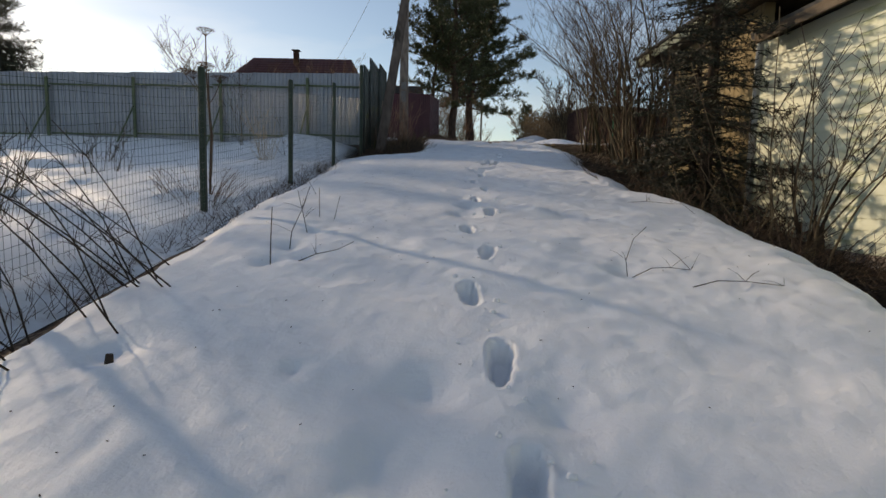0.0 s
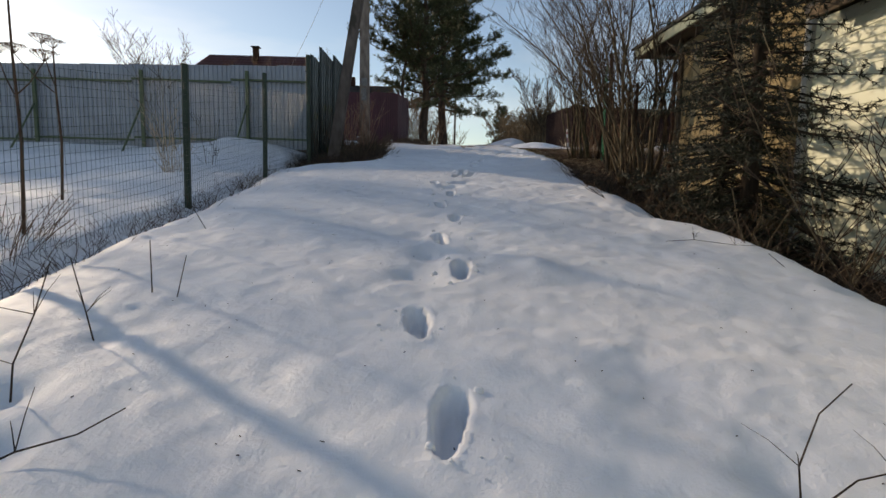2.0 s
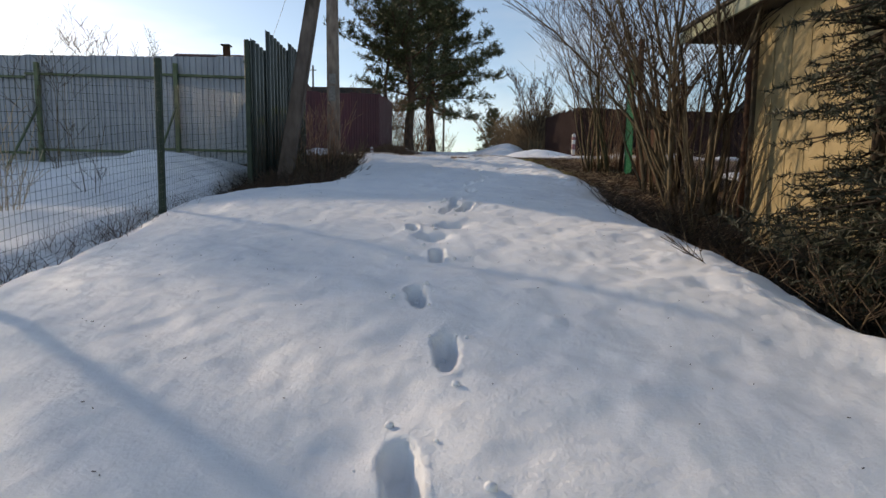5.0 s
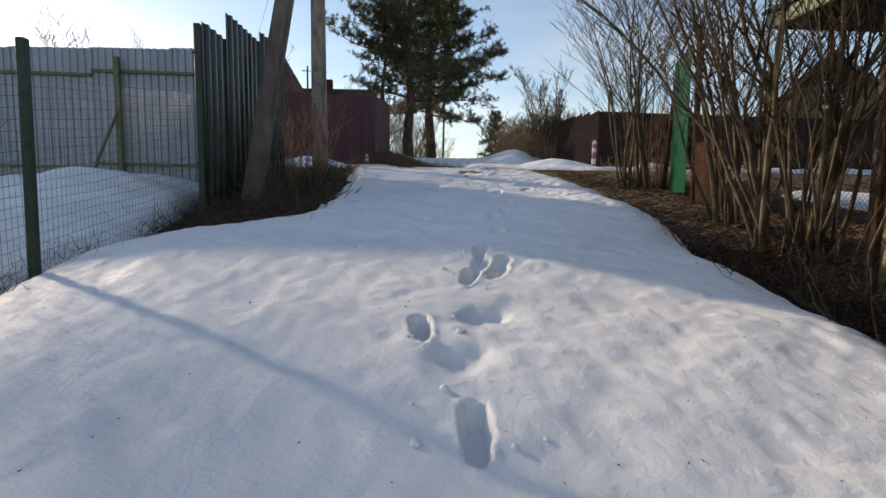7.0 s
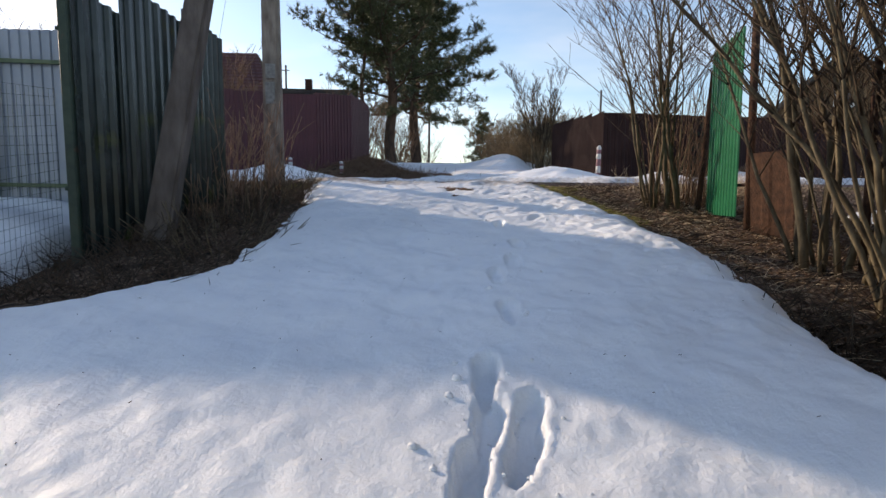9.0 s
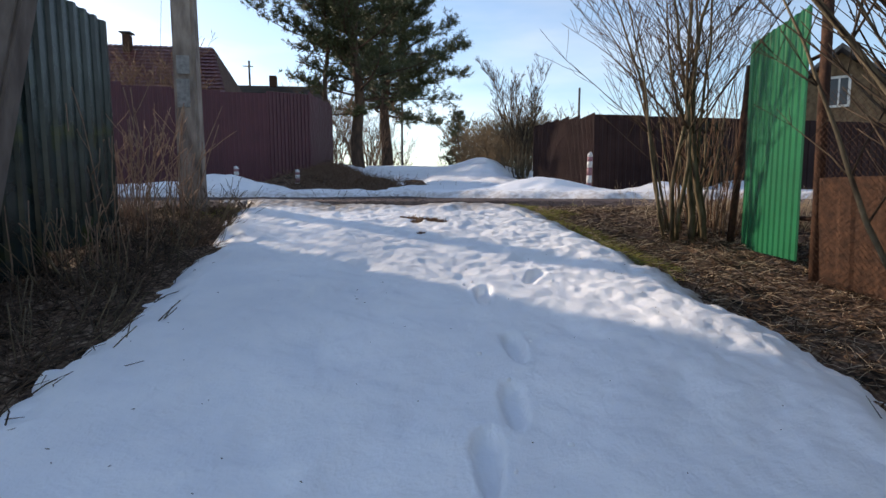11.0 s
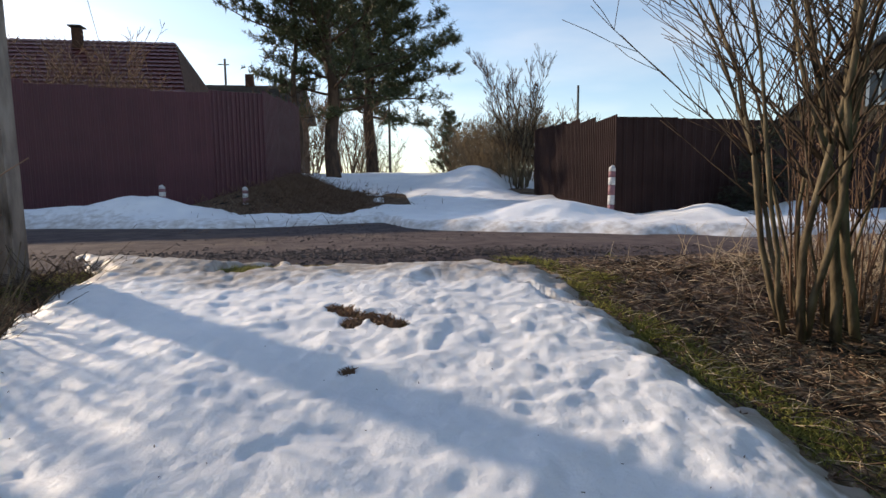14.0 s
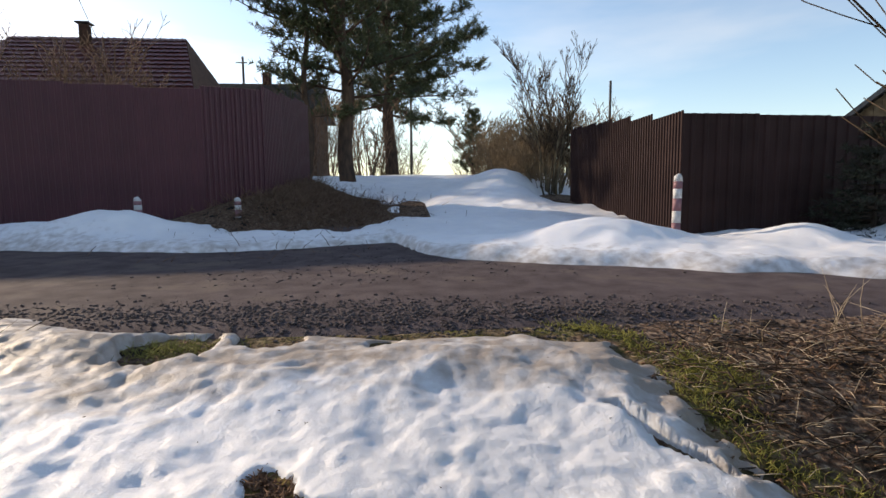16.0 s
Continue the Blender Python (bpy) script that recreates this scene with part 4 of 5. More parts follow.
for x0, z0, x1, z1 in ((-0.36, 3.17, -0.27, 4.33), (0.27, 3.17, 0.36, 4.33), (-0.27, 3.17, 0.27, 3.26), (-0.27, 4.24, 0.27, 4.33), (-0.03, 3.26, 0.03, 4.24)):
    part("frame", boxed(x0, -4.13, z0, x1, -4.10, z1), WHITEWOOD, win, "white window frame")
for xe in (-4.15, 4.15):
    V = [(xe, -4.5, 1.60), (0, -4.5, 5.3), (0, 4.4, 5.3), (xe, 4.4, 1.60), (xe, -4.5, 1.76), (0, -4.5, 5.46), (0, 4.4, 5.46), (xe, 4.4, 1.76)]
    part("roof", mesh_from("roof", V, [(0, 1, 2, 3), (4, 7, 6, 5), (0, 4, 5, 1), (0, 3, 7, 4), (3, 2, 6, 7)], ROOFGREY), ROOFGREY, gh)


def far_pole(x, y, h, name="far_pole", arm=False):
    t = thing(name, x, y, gz(x, y) - 0.1, "dark wooden utility pole in the distance", "utility pole", "distant poles")
    V, F = [], []
    tube(V, F, [(0, 0, 0), (0.05, 0, h)], [0.11, 0.08], 7)
    part("shaft", mesh_from("shaft", V, F, DARKMETAL), DARKMETAL, t)
    if arm:
        part("crossarm", boxed(-0.45, -0.03, h - 0.45, 0.35, 0.03, h - 0.38), DARKMETAL, t)
    return t


far_pole(3.45, 55.0, 7.0)
far_pole(16.5, 50.0, 6.6)
far_pole(-8.6, 56.0, 9.5, arm=True)


# ---- woody plants ----
def grow(V, F, rng, p, d, length, r, level, depth, spread, upward, sides, min_r, tips, density=3, bend=0.12):
    n = max(3, int(length / 0.22))
    pts, rad = [Vector(p)], [r]
    d = Vector(d).normalized()
    for i in range(n):
        d = (d + Vector((rng.uniform(-bend, bend), rng.uniform(-bend, bend), rng.uniform(-bend, bend) + upward * 0.05))).normalized()
        pts.append(pts[-1] + d * (length / n))
        rad.append(max(min_r, r * (1 - 0.75 * (i + 1) / n)))
    tube(V, F, pts, rad, sides if level == 0 else max(3, sides - 2))
    if level >= depth:
        tips.append((pts[-1], d))
        return
    kids = max(2, int(length * density))
    for k in range(kids):
        f = rng.uniform(0.25, 1.0)
        i = min(n, max(1, int(f * n)))
        a = rng.uniform(0, 2 * math.pi)
        side = Vector((math.cos(a), math.sin(a), rng.uniform(-0.1, 0.5) + upward * 0.5)).normalized()
        nd = (pts[i] - pts[i - 1]).normalized().lerp(side, spread)
        grow(V, F, rng, pts[i], nd, length * rng.uniform(0.28, 0.55) * (1.15 - 0.5 * f), max(min_r, rad[i] * 0.55), level + 1, depth, spread, upward, sides, min_r, tips, density, bend * 1.2)


def shrub(name, x, y, stems, height, label, category="shrub", seed=0, r0=0.03, spread=0.55, depth=2, mat=SHRUBBARK, lean=0.35, density=3, base=0.35, min_r=0.003, toward=(0, 0), group="", arch=0.0, single=False, bend=0.13, twig=(0.15, 0.32), clear=0.22):
    rng = random.Random(seed)
    t = thing(name, x, y, gz(x, y) - 0.05, label, category, group)
    V, F, V2, F2 = [], [], [], []
    for k in range(stems):
        a = rng.uniform(0, 2 * math.pi)
        rr = base * math.sqrt(rng.random())
        p = Vector((rr * math.cos(a), rr * math.sin(a), 0))
        d = Vector((lean * math.cos(a) * rng.uniform(0.3, 1.2) + toward[0], lean * math.sin(a) * rng.uniform(0.3, 1.2) + toward[1], 1))
        h = height * rng.uniform(0.6, 1.05)
        rad = r0 * (0.35 + 0.8 * rng.random() ** 1.8)
        n = max(5, int(h / 0.3))
        pts, rads = [p], [rad]
        d.normalize()
        for i in range(n):
            f = i / n
            d = (d + Vector((rng.uniform(-bend, bend) + arch * f * (math.cos(a) + 4 * toward[0]), rng.uniform(-bend, bend) + arch * f * math.sin(a), 0.02))).normalized()
            pts.append(pts[-1] + d * (h / n))
            rads.append(max(min_r, rad * (1 - 0.82 * (i + 1) / n)))
        tube(V, F, pts, rads, 7)
        if single:
            part("stem", mesh_from("stem", V, F, mat, True), mat, t)
            V, F = [], []
        for j in range(int(h * density)):
            f = rng.uniform(clear, 1.0)
            i = min(n, max(1, int(f * n)))
            aa = rng.uniform(0, 2 * math.pi)
            side = Vector((math.cos(aa), math.sin(aa), 0.35))
            nd = (pts[i] - pts[i - 1]).normalized().lerp(side.normalized(), spread)
            grow(V2, F2, rng, pts[i], nd, h * rng.uniform(*twig), max(min_r, rads[i] * 0.5), 1, depth, spread, 0.6, 5, min_r, [], density)
    if V:
        tagged(part("stem_mass", mesh_from("stem_mass", V, F, mat, True), mat, t), kind="stuff")
    tagged(part("twig_mass", mesh_from("twig_mass", V2, F2, mat if mat in (REDTWIG, DRYSTEM, HEDGETWIG, STRAW) else TWIG), mat, t), kind="stuff")
    return t


def tuft(V, F, rng, p, d, size, blades=9, width=0.012):
    """Adds a tuft of needles round a twig end to the collection V."""
    V.append({"p": p, "d": d, "size": size, "blades": blades, "width": width})


def pine(name, x, y, h, seed, crown_from, radius, trunk_r, label, lean=(0, 0), bias=(0, 0), limbs=46, sprays=15, size=0.2, droop=0.0):
    """A pine: limbs from the trunk, side shoots along each limb, and needle clusters along the shoots."""
    rng = random.Random(seed)
    t = thing(name, x, y, gz(x, y) - 0.15, label, "tree")
    V, F, N, M = [], [], [], []
    n = 18
    pts = [Vector((lean[0] * (i / n) ** 1.4 * h + 0.09 * math.sin(i * 0.9 + seed), lean[1] * i / n * h + 0.07 * math.cos(i * 0.8), h * i / n)) for i in range(n + 1)]
    tube(V, F, pts, [trunk_r * (1 - 0.85 * i / n) + 0.015 + 0.10 * trunk_r * max(0, 1 - i) for i in range(n + 1)], 10)
    part("trunk", mesh_from("trunk", V, F, PINEBARK, True), PINEBARK, t)
    for k in range(limbs):
        V, F = [], []
        f = crown_from + (1 - crown_from) * ((k + rng.random()) / limbs) ** 0.92
        i = min(n - 1, int(f * n))
        p = pts[i].lerp(pts[i + 1], f * n - i)
        a = k * 2.399 + rng.uniform(-0.5, 0.5)
        g = (f - crown_from) / (1 - crown_from)
        shape = (0.80 + 0.75 * g) if g < 0.28 else (1.01 - (g - 0.28) * 1.08)
        ax, ay = math.cos(a) + bias[0], math.sin(a) + bias[1]
        reach = max(0.35, radius * shape * rng.uniform(0.6, 1.1) * (0.75 + 0.25 * math.hypot(ax, ay)))
        d = Vector((ax, ay, rng.uniform(-0.15, 0.25) + 0.5 * g - droop * (1 - g))).normalized()
        m = 8
        lp = [p]
        for j in range(m):
            d = (d + Vector((rng.uniform(-0.2, 0.2), rng.uniform(-0.2, 0.2), rng.uniform(-0.08, 0.16)))).normalized()
            lp.append(lp[-1] + d * reach / m)
        tube(V, F, lp, [max(0.012, 0.22 * trunk_r * (1 - g * 0.6) * (1 - 0.85 * j / m)) for j in range(m + 1)], 5)
        for q in range(int(sprays * (0.55 + 0.6 * reach / radius))):
            j = rng.randint(2, m)
            side = Vector((rng.gauss(0, 1), rng.gauss(0, 1), rng.gauss(0.25, 0.45))).normalized()
            sd = (d * 0.8 + side).normalized()
            ln = (0.30 + 0.22 * reach) * rng.uniform(0.5, 1.15) * (1.15 - 0.07 * j)
            o = lp[j]
            mid = o + sd * ln * 0.55 + Vector((0, 0, 0.03))
            tip = mid + (sd + Vector((0, 0, 0.45))).normalized() * ln * 0.45
            tube(V, F, [o, mid, tip], [0.013, 0.009, 0.005], 3)
            c = max(4, int(ln / 0.10))
            for w in range(c):
                u = 0.22 + 0.78 * (w + rng.random()) / c
                at = o.lerp(mid, u / 0.55) if u < 0.55 else mid.lerp(tip, (u - 0.55) / 0.45)
                jit = Vector((rng.gauss(0, 0.09), rng.gauss(0, 0.09), rng.gauss(0.02, 0.05)))
                tuft(N, M, rng, at + jit, sd + jit * 6, size * rng.uniform(0.75, 1.3), 10, 0.017)
        part("limb", mesh_from("limb", V, F, PINEBARK), PINEBARK, t)
    tagged(part("crown", mesh_from("crown", N, M, NEEDLE), NEEDLE, t), kind="stuff")
    return t


def spruce(name, x, y, h, seed, radius, trunk_r, label, clear=0.0, density=1.0, size=0.07, z=None, droop=0.25, whorl=0.24, boughs=(5, 7), jitter=0.06):
    rng = random.Random(seed)
    t = thing(name, x, y, (gz(x, y) if z is None else z) - 0.1, label, "tree")
    V, F, N, M = [], [], [], []
    tube(V, F, [(0, 0, 0), (0.03, 0.02, h * 0.5), (0, 0, h)], [trunk_r, trunk_r * 0.6, 0.01], 8)
    part("trunk", mesh_from("trunk", V, F, BARK, True), BARK, t)
    V, F = [], []
    z = clear
    while z < h - 0.1:
        g = (z - clear) / (h - clear)
        for k in range(rng.randint(*boughs)):
            a = rng.uniform(0, 2 * math.pi)
            reach = radius * (1 - g) ** 0.8 * rng.uniform(0.7, 1.15) + 0.06
            m = max(3, int(reach / 0.15))
            lp = [Vector((0, 0, z + rng.uniform(-jitter, jitter)))]
            d = Vector((math.cos(a), math.sin(a), 0.12 - droop * (1 - g)))
            for j in range(m):
                d = (d + Vector((rng.uniform(-0.1, 0.1), rng.uniform(-0.1, 0.1), rng.uniform(-0.05, 0.09)))).normalized()
                lp.append(lp[-1] + d * reach / m)
            tube(V, F, lp, [max(0.004, 0.02 * (1 - j / (m + 0.5))) for j in range(m + 1)], 4)
            for j in range(1, m + 1):
                for sgn in (-1, 1):
                    if rng.random() > density:
                        continue
                    s = Vector((-d.y, d.x, rng.uniform(-0.45, 0.05))) * sgn + d * 0.5
                    ln = (0.10 + 0.30 * reach * (1 - 0.6 * j / m)) * rng.uniform(0.6, 1.2)
                    e = lp[j] + s.normalized() * ln
                    tube(V, F, [lp[j], e], [0.004, 0.002], 3)
                    c = max(3, int(ln / 0.035))
                    for q in range(c):
                        tuft(N, M, rng, lp[j].lerp(e, (q + 0.5) / c), s, size * rng.uniform(0.6, 1.1), 4, 0.006)
                tuft(N, M, rng, lp[j], d, size, 5, 0.006)
        z += whorl * rng.uniform(0.8, 1.2)
    tagged(part("branch_mass", mesh_from("branch_mass", V, F, BARK), BARK, t), kind="stuff")
    tagged(part("foliage", mesh_from("foliage", N, M, SPRUCE), SPRUCE, t), kind="stuff")
    return t


# pines beyond the road
pine("pine_tree", 0.42, 32.6, 10.6, 3, 0.27, 3.6, 0.25, "tall pine with a broad dark crown", lean=(-0.01, 0), bias=(-0.32, 0), limbs=58, sprays=15, size=0.19)
pine("pine_tree", 1.85, 44.0, 14.0, 7, 0.25, 5.0, 0.36, "tall pine with a dense dark crown and bare lower trunk", bias=(0.22, 0), limbs=92, sprays=25, size=0.25, droop=0.12)
pine("young_pine_tree", -0.75, 32.2, 8.5, 11, 0.25, 1.7, 0.11, "slender young pine among the larger pines", limbs=28, sprays=8)
pine("young_pine_tree", 7.3, 50.0, 4.6, 13, 0.10, 1.35, 0.10, "small bushy pine at the end of the lane", limbs=36, sprays=9)
spruce("spruce_tree", -15.5, 18.9, 6.0, 17, 1.9, 0.14, "tall dark spruce behind the grey fence", size=0.16, whorl=0.26, density=0.9)
# unseen second spruce, added so its thin shade falls on the lane's left
spruce("spruce_tree", -23.6, 27.0, 13.0, 97, 3.2, 0.18, "tall dark spruce behind the grey fence", size=0.2, whorl=0.5, density=0.6)
# spruces by the house
spruce("spruce_tree", 3.85, 7.9, 6.8, 19, 1.32, 0.10, "dark drooping spruce in front of the house", clear=0.15, size=0.075, whorl=0.16, density=0.8, droop=0.55, boughs=(5, 7), jitter=0.14)
spruce("spruce_tree", 4.2, 9.1, 4.4, 20, 0.85, 0.07, "dark drooping spruce in front of the house", clear=0.1, size=0.075, whorl=0.18, density=0.95, droop=0.55, boughs=(6, 9), jitter=0.14)
spruce("small_spruce", 8.3, 21.7, 1.75, 23, 0.75, 0.04, "small dark spruce in front of the brown fence", clear=0.15, size=0.10, density=1.0, z=2.85, whorl=0.13)

# leafless shrubs
# two bare trees out of view, added to cast shade on the left snow
for x, y, h, seed in ((-12.6, 11.2, 9.0, 201), (-16.4, 17.2, 11.5, 203)):
    shrub("shade_tree", x, y, 5, h, "tall leafless unseen tree, added for its shadow on the snow", "tree", seed=seed, r0=0.10, depth=2, lean=0.10, base=0.3, density=2.2, min_r=0.012, twig=(0.14, 0.26))
shrub("lilac_shrub", 4.42, 12.45, 18, 4.9, "large leafless shrub with many mottled grey-brown stems", seed=29, r0=0.043, depth=2, lean=0.26, base=0.34, toward=(-0.05, -0.07), density=4.2, arch=0.05, single=True, bend=0.17, clear=0.34)
shrub("lilac_shrub", 4.36, 13.2, 13, 4.8, "large leafless shrub with many mottled grey-brown stems", seed=30, r0=0.038, depth=2, lean=0.26, base=0.30, toward=(-0.05, -0.10), density=4.2, arch=0.06, single=True, bend=0.17, clear=0.34)
shrub("lilac_shrub", 4.85, 12.4, 6, 4.6, "large leafless shrub with many mottled grey-brown stems", seed=28, r0=0.038, depth=2, lean=0.20, base=0.25, toward=(0.04, -0.05), density=3.4, arch=0.05, single=True, bend=0.17, clear=0.4)
shrub("cherry_shrub", 4.50, 16.55, 14, 4.4, "leafless shrub with pale olive twigs and upright stems", seed=31, r0=0.033, depth=2, lean=0.20, base=0.26, toward=(-0.09, 0.02), density=4.4, arch=0.08, single=True, bend=0.15, twig=(0.18, 0.42), clear=0.3)
shrub("suckers", 4.85, 16.75, 60, 2.1, "dense thicket of thin upright suckers", seed=32, r0=0.010, depth=1, lean=0.14, base=0.42, mat=REDTWIG, density=1.4)
shrub("bare_shrub", 3.62, 5.5, 14, 3.0, "leafless tangled shrub by the house wall", seed=33, r0=0.013, depth=2, lean=0.35, base=0.35, density=3.2, arch=0.08, bend=0.2, mat=SHRUBBARK)
shrub("bare_shrub", 4.2, 11.3, 12, 2.6, "leafless tangled shrub by the house wall", seed=34, r0=0.017, depth=2, lean=0.4, base=0.45, density=2.6, bend=0.22, clear=0.3)
shrub("bare_shrub", 3.85, 10.2, 22, 1.2, "low leafless brush in the ditch", seed=35, r0=0.012, depth=2, lean=0.9, base=0.7, density=3.2, bend=0.25)
shrub("bare_shrub", 3.6, 8.6, 22, 1.1, "low leafless brush in the ditch", seed=38, r0=0.012, depth=2, lean=1.0, base=0.8, density=3.6, bend=0.25)
shrub("bare_shrub", 3.5, 6.8, 20, 1.1, "low leafless brush in the ditch", seed=39, r0=0.012, depth=2, lean=0.9, base=0.6, density=3.6, bend=0.25)
shrub("bare_shrub", 4.71, 6.93, 8, 2.5, "leafless shrub with thick dark stems by the house wall", seed=36, r0=0.036, depth=2, lean=0.45, base=0.22, density=2.6, bend=0.22, mat=BARK)
shrub("cut_shrub", 4.61, 6.58, 7, 0.55, "clump of short sawn-off dark stems", seed=41, r0=0.055, depth=1, lean=0.35, base=0.2, density=2.0, bend=0.15, mat=BARK, single=True, min_r=0.02)
shrub("bare_tree", 6.2, 29.5, 13, 3.8, "leafless young tree with fine pale branches", "tree", seed=37, r0=0.05, depth=3, lean=0.16, base=0.35, density=5.4, min_r=0.0055, arch=0.0, bend=0.18, twig=(0.15, 0.27), clear=0.25, spread=0.38)
for k, (x, y, h) in enumerate(((5.8, 34.5, 2.3), (5.9, 32.3, 2.2), (6.5, 30.4, 2.2), (6.6, 39, 2.6), (6.9, 31, 2.4), (7.3, 36, 2.8), (7.9, 43, 2.8), (8.8, 47.5, 2.8), (8.2, 33.5, 2.9))):
    shrub("hedge_bush", x, y, 46, h, "tan leafless bush along the far lane", seed=140 + k, r0=0.022, depth=2, lean=0.4, base=0.9, mat=HEDGETWIG, density=4.2, min_r=0.008, bend=0.2, group="bushes along the lane")
for k, (x, y, h) in enumerate(((-8.0, 33.5, 4.6), (-6.3, 33.0, 4.2), (-10.5, 35.0, 4.4), (-0.6, 38.0, 3.6), (0.7, 41.0, 3.4), (-1.7, 36.0, 3.8))):
    shrub("garden_bush", x, y, 22, h, "leafless brown bush at the maroon fence", seed=50 + k, r0=0.03, depth=2, lean=0.45, base=0.9, mat=REDTWIG, density=2.8, min_r=0.008, group="bushes behind the fence")
for k, (x, y, h) in enumerate(((4.2, 75, 6), (-20, 45, 8), (-24, 50, 7.5), (2.0, 60, 5), (10, 70, 5), (-3.4, 62, 8), (0.4, 48, 5.2), (1.2, 54, 5.0), (14, 60, 5), (19, 58, 6))):
    shrub("distant_tree", x, y, 10, h, "small leafless tree in the distance", "tree", seed=60 + k, r0=0.07, depth=2, lean=0.35, base=0.5, density=3.0, min_r=0.012, group="distant trees")
shrub("dead_stalks", -1.6, 15.6, 30, 0.6, "dense clump of dry brown stalks by the pole", "plant", seed=84, r0=0.011, depth=1, lean=0.15, base=0.55, mat=DRYSTEM, min_r=0.0045, density=2.6)
shrub("dead_stalks", -1.9, 17.0, 80, 1.45, "dense clump of dry brown stalks by the pole", "plant", seed=80, r0=0.009, depth=1, lean=0.2, base=0.75, mat=DRYSTEM, min_r=0.0045, density=2.2)
shrub("dead_stalks", -1.15, 15.2, 46, 0.6, "tangle of dead grey-brown stalks", "plant", seed=81, r0=0.008, depth=1, lean=0.6, base=0.6, mat=SHRUBBARK, density=2.4)
shrub("dead_stalks", -0.95, 13.6, 40, 0.55, "tangle of dead grey-brown stalks", "plant", seed=82, r0=0.006, depth=1, lean=0.9, base=0.5, mat=SHRUBBARK, density=2.6)
shrub("dead_stalks", -1.0, 16.7, 34, 0.7, "tangle of dead grey-brown stalks", "plant", seed=83, r0=0.006, depth=1, lean=0.6, base=0.35, mat=SHRUBBARK, density=2.4)


# ---- loose litter: straw, grass, brush ----
def litter(name, spots, mat, label, category, seed, length, r, flat=0.25, height=ground_z):
    rng = random.Random(seed)
    V, F = [], []
    zs = height(np.array([p[0] for p in spots]), np.array([p[1] for p in spots]))
    for (x, y), z in zip(spots, zs):
        a = rng.uniform(0, 2 * math.pi)
        ln = length * rng.uniform(0.4, 1.3)
        up = abs(rng.gauss(0, flat))
        d = Vector((math.cos(a), math.sin(a), up)).normalized()
        p = Vector((x, y, z - 0.005))
        q = p + d * ln * 0.5 + Vector((0, 0, 0.01))
        tube(V, F, [p, q, q + (d + Vector((rng.uniform(-0.3, 0.3), rng.uniform(-0.3, 0.3), -0.12))).normalized() * ln * 0.5], [r, r * 0.9, r * 0.4], 3)
    return tagged(new(name, mesh_from(name, V, F, mat)), label, category, kind="stuff")


rng = random.Random(5)
yard = []
while len(yard) < 3000:
    x, y = rng.uniform(2.7, 7.0), rng.uniform(11.5, 18.0)
    if x > interp(y, RIGHT) + 0.02 and rng.random() < 0.9 - 0.12 * (x - 3):
        yard.append((x, y))
litter("straw", yard, STRAW, "flattened dry straw and stems on dark soil", "straw", 6, 0.19, 0.0024)
litter("leaf_litter", [(rng.uniform(2.9, 6.5), rng.uniform(12.0, 17.9)) for _ in range(5200)], REDTWIG, "reddish brown leaf litter on the soil", "leaves", 16, 0.045, 0.006, flat=0.5)
litter("dead_twigs", yard[:2600], TWIG, "dark dead twigs on soil", "twigs", 7, 0.30, 0.004)
verge = [(rng.gauss(6.0, 0.75), rng.uniform(16.7, 18.15)) for _ in range(950)]
litter("dry_grass", [p for p in verge if p[0] > 3.0], STRAW, "upright dry grass at the road verge", "grass", 8, 0.38, 0.0024, flat=1.5)
left = [(rng.uniform(-2.6, -0.55), rng.uniform(12.3, 18.2)) for _ in range(2600)]
litter("dark_twigs", left[:1500], TWIG, "dark fallen twigs round the poles", "twigs", 17, 0.35, 0.004, flat=0.8)
litter("dead_grass", left, STALK, "matted dead grass and leaves round the poles", "grass", 9, 0.26, 0.003, flat=0.6)
edge = [(rng.gauss(-2.34, 0.12), rng.uniform(1.0, 11.6)) for _ in range(2200)]
litter("fence_grass", edge, STALK, "dry brown grass under the mesh fence", "grass", 10, 0.27, 0.0024, flat=1.2)
ditch = [(rng.uniform(2.9, 4.7), rng.uniform(1.5, 12.5)) for _ in range(4200)]
litter("ditch_brush", ditch, TWIG, "dark tangled dead brush in the ditch", "brush", 11, 0.55, 0.0045, flat=0.7)
litter("ditch_straw", ditch[:500], STALK, "dry stems among the brush", "brush", 12, 0.5, 0.003, flat=0.9)
green = []
while len(green) < 60000:
    x, y = rng.uniform(2.6, 4.6), rng.uniform(13.8, 18.4)
    green.append((x, y))
gx, gy = np.array(green).T
ok = (gx > interp(gy, RIGHT) - 0.02) & (moss(gx, gy) > 0.22 + 0.5 * np.random.RandomState(3).rand(len(gx)))
green = [p for p, k in zip(green, ok) if k]
green += [(rng.gauss(-1.0, 0.22), rng.gauss(17.85, 0.2)) for _ in range(900)] + [(rng.gauss(0.42, 0.16), rng.gauss(18.12, 0.07)) for _ in range(500)]
litter("patch_leaves", [(rng.gauss(bx, br * 0.45), rng.gauss(by, br * 0.45)) for bx, by, br, _ in BARE[:8] for _ in range(90)], REDTWIG, "brown dead leaves where the snow has melted through", "litter", 15, 0.04, 0.004, flat=0.6, height=patch_z)
litter("grass", green, GRASS, "short yellow-green spring grass and moss", "grass", 13, 0.042, 0.0022, flat=0.8)
earth = [(rng.gauss(0.1, 0.9), rng.gauss(26.4, 1.6)) for _ in range(5000)]
litter("earth_litter", earth, REDTWIG, "reddish brown dead grass on the earth mound", "litter", 14, 0.26, 0.006, flat=0.9)

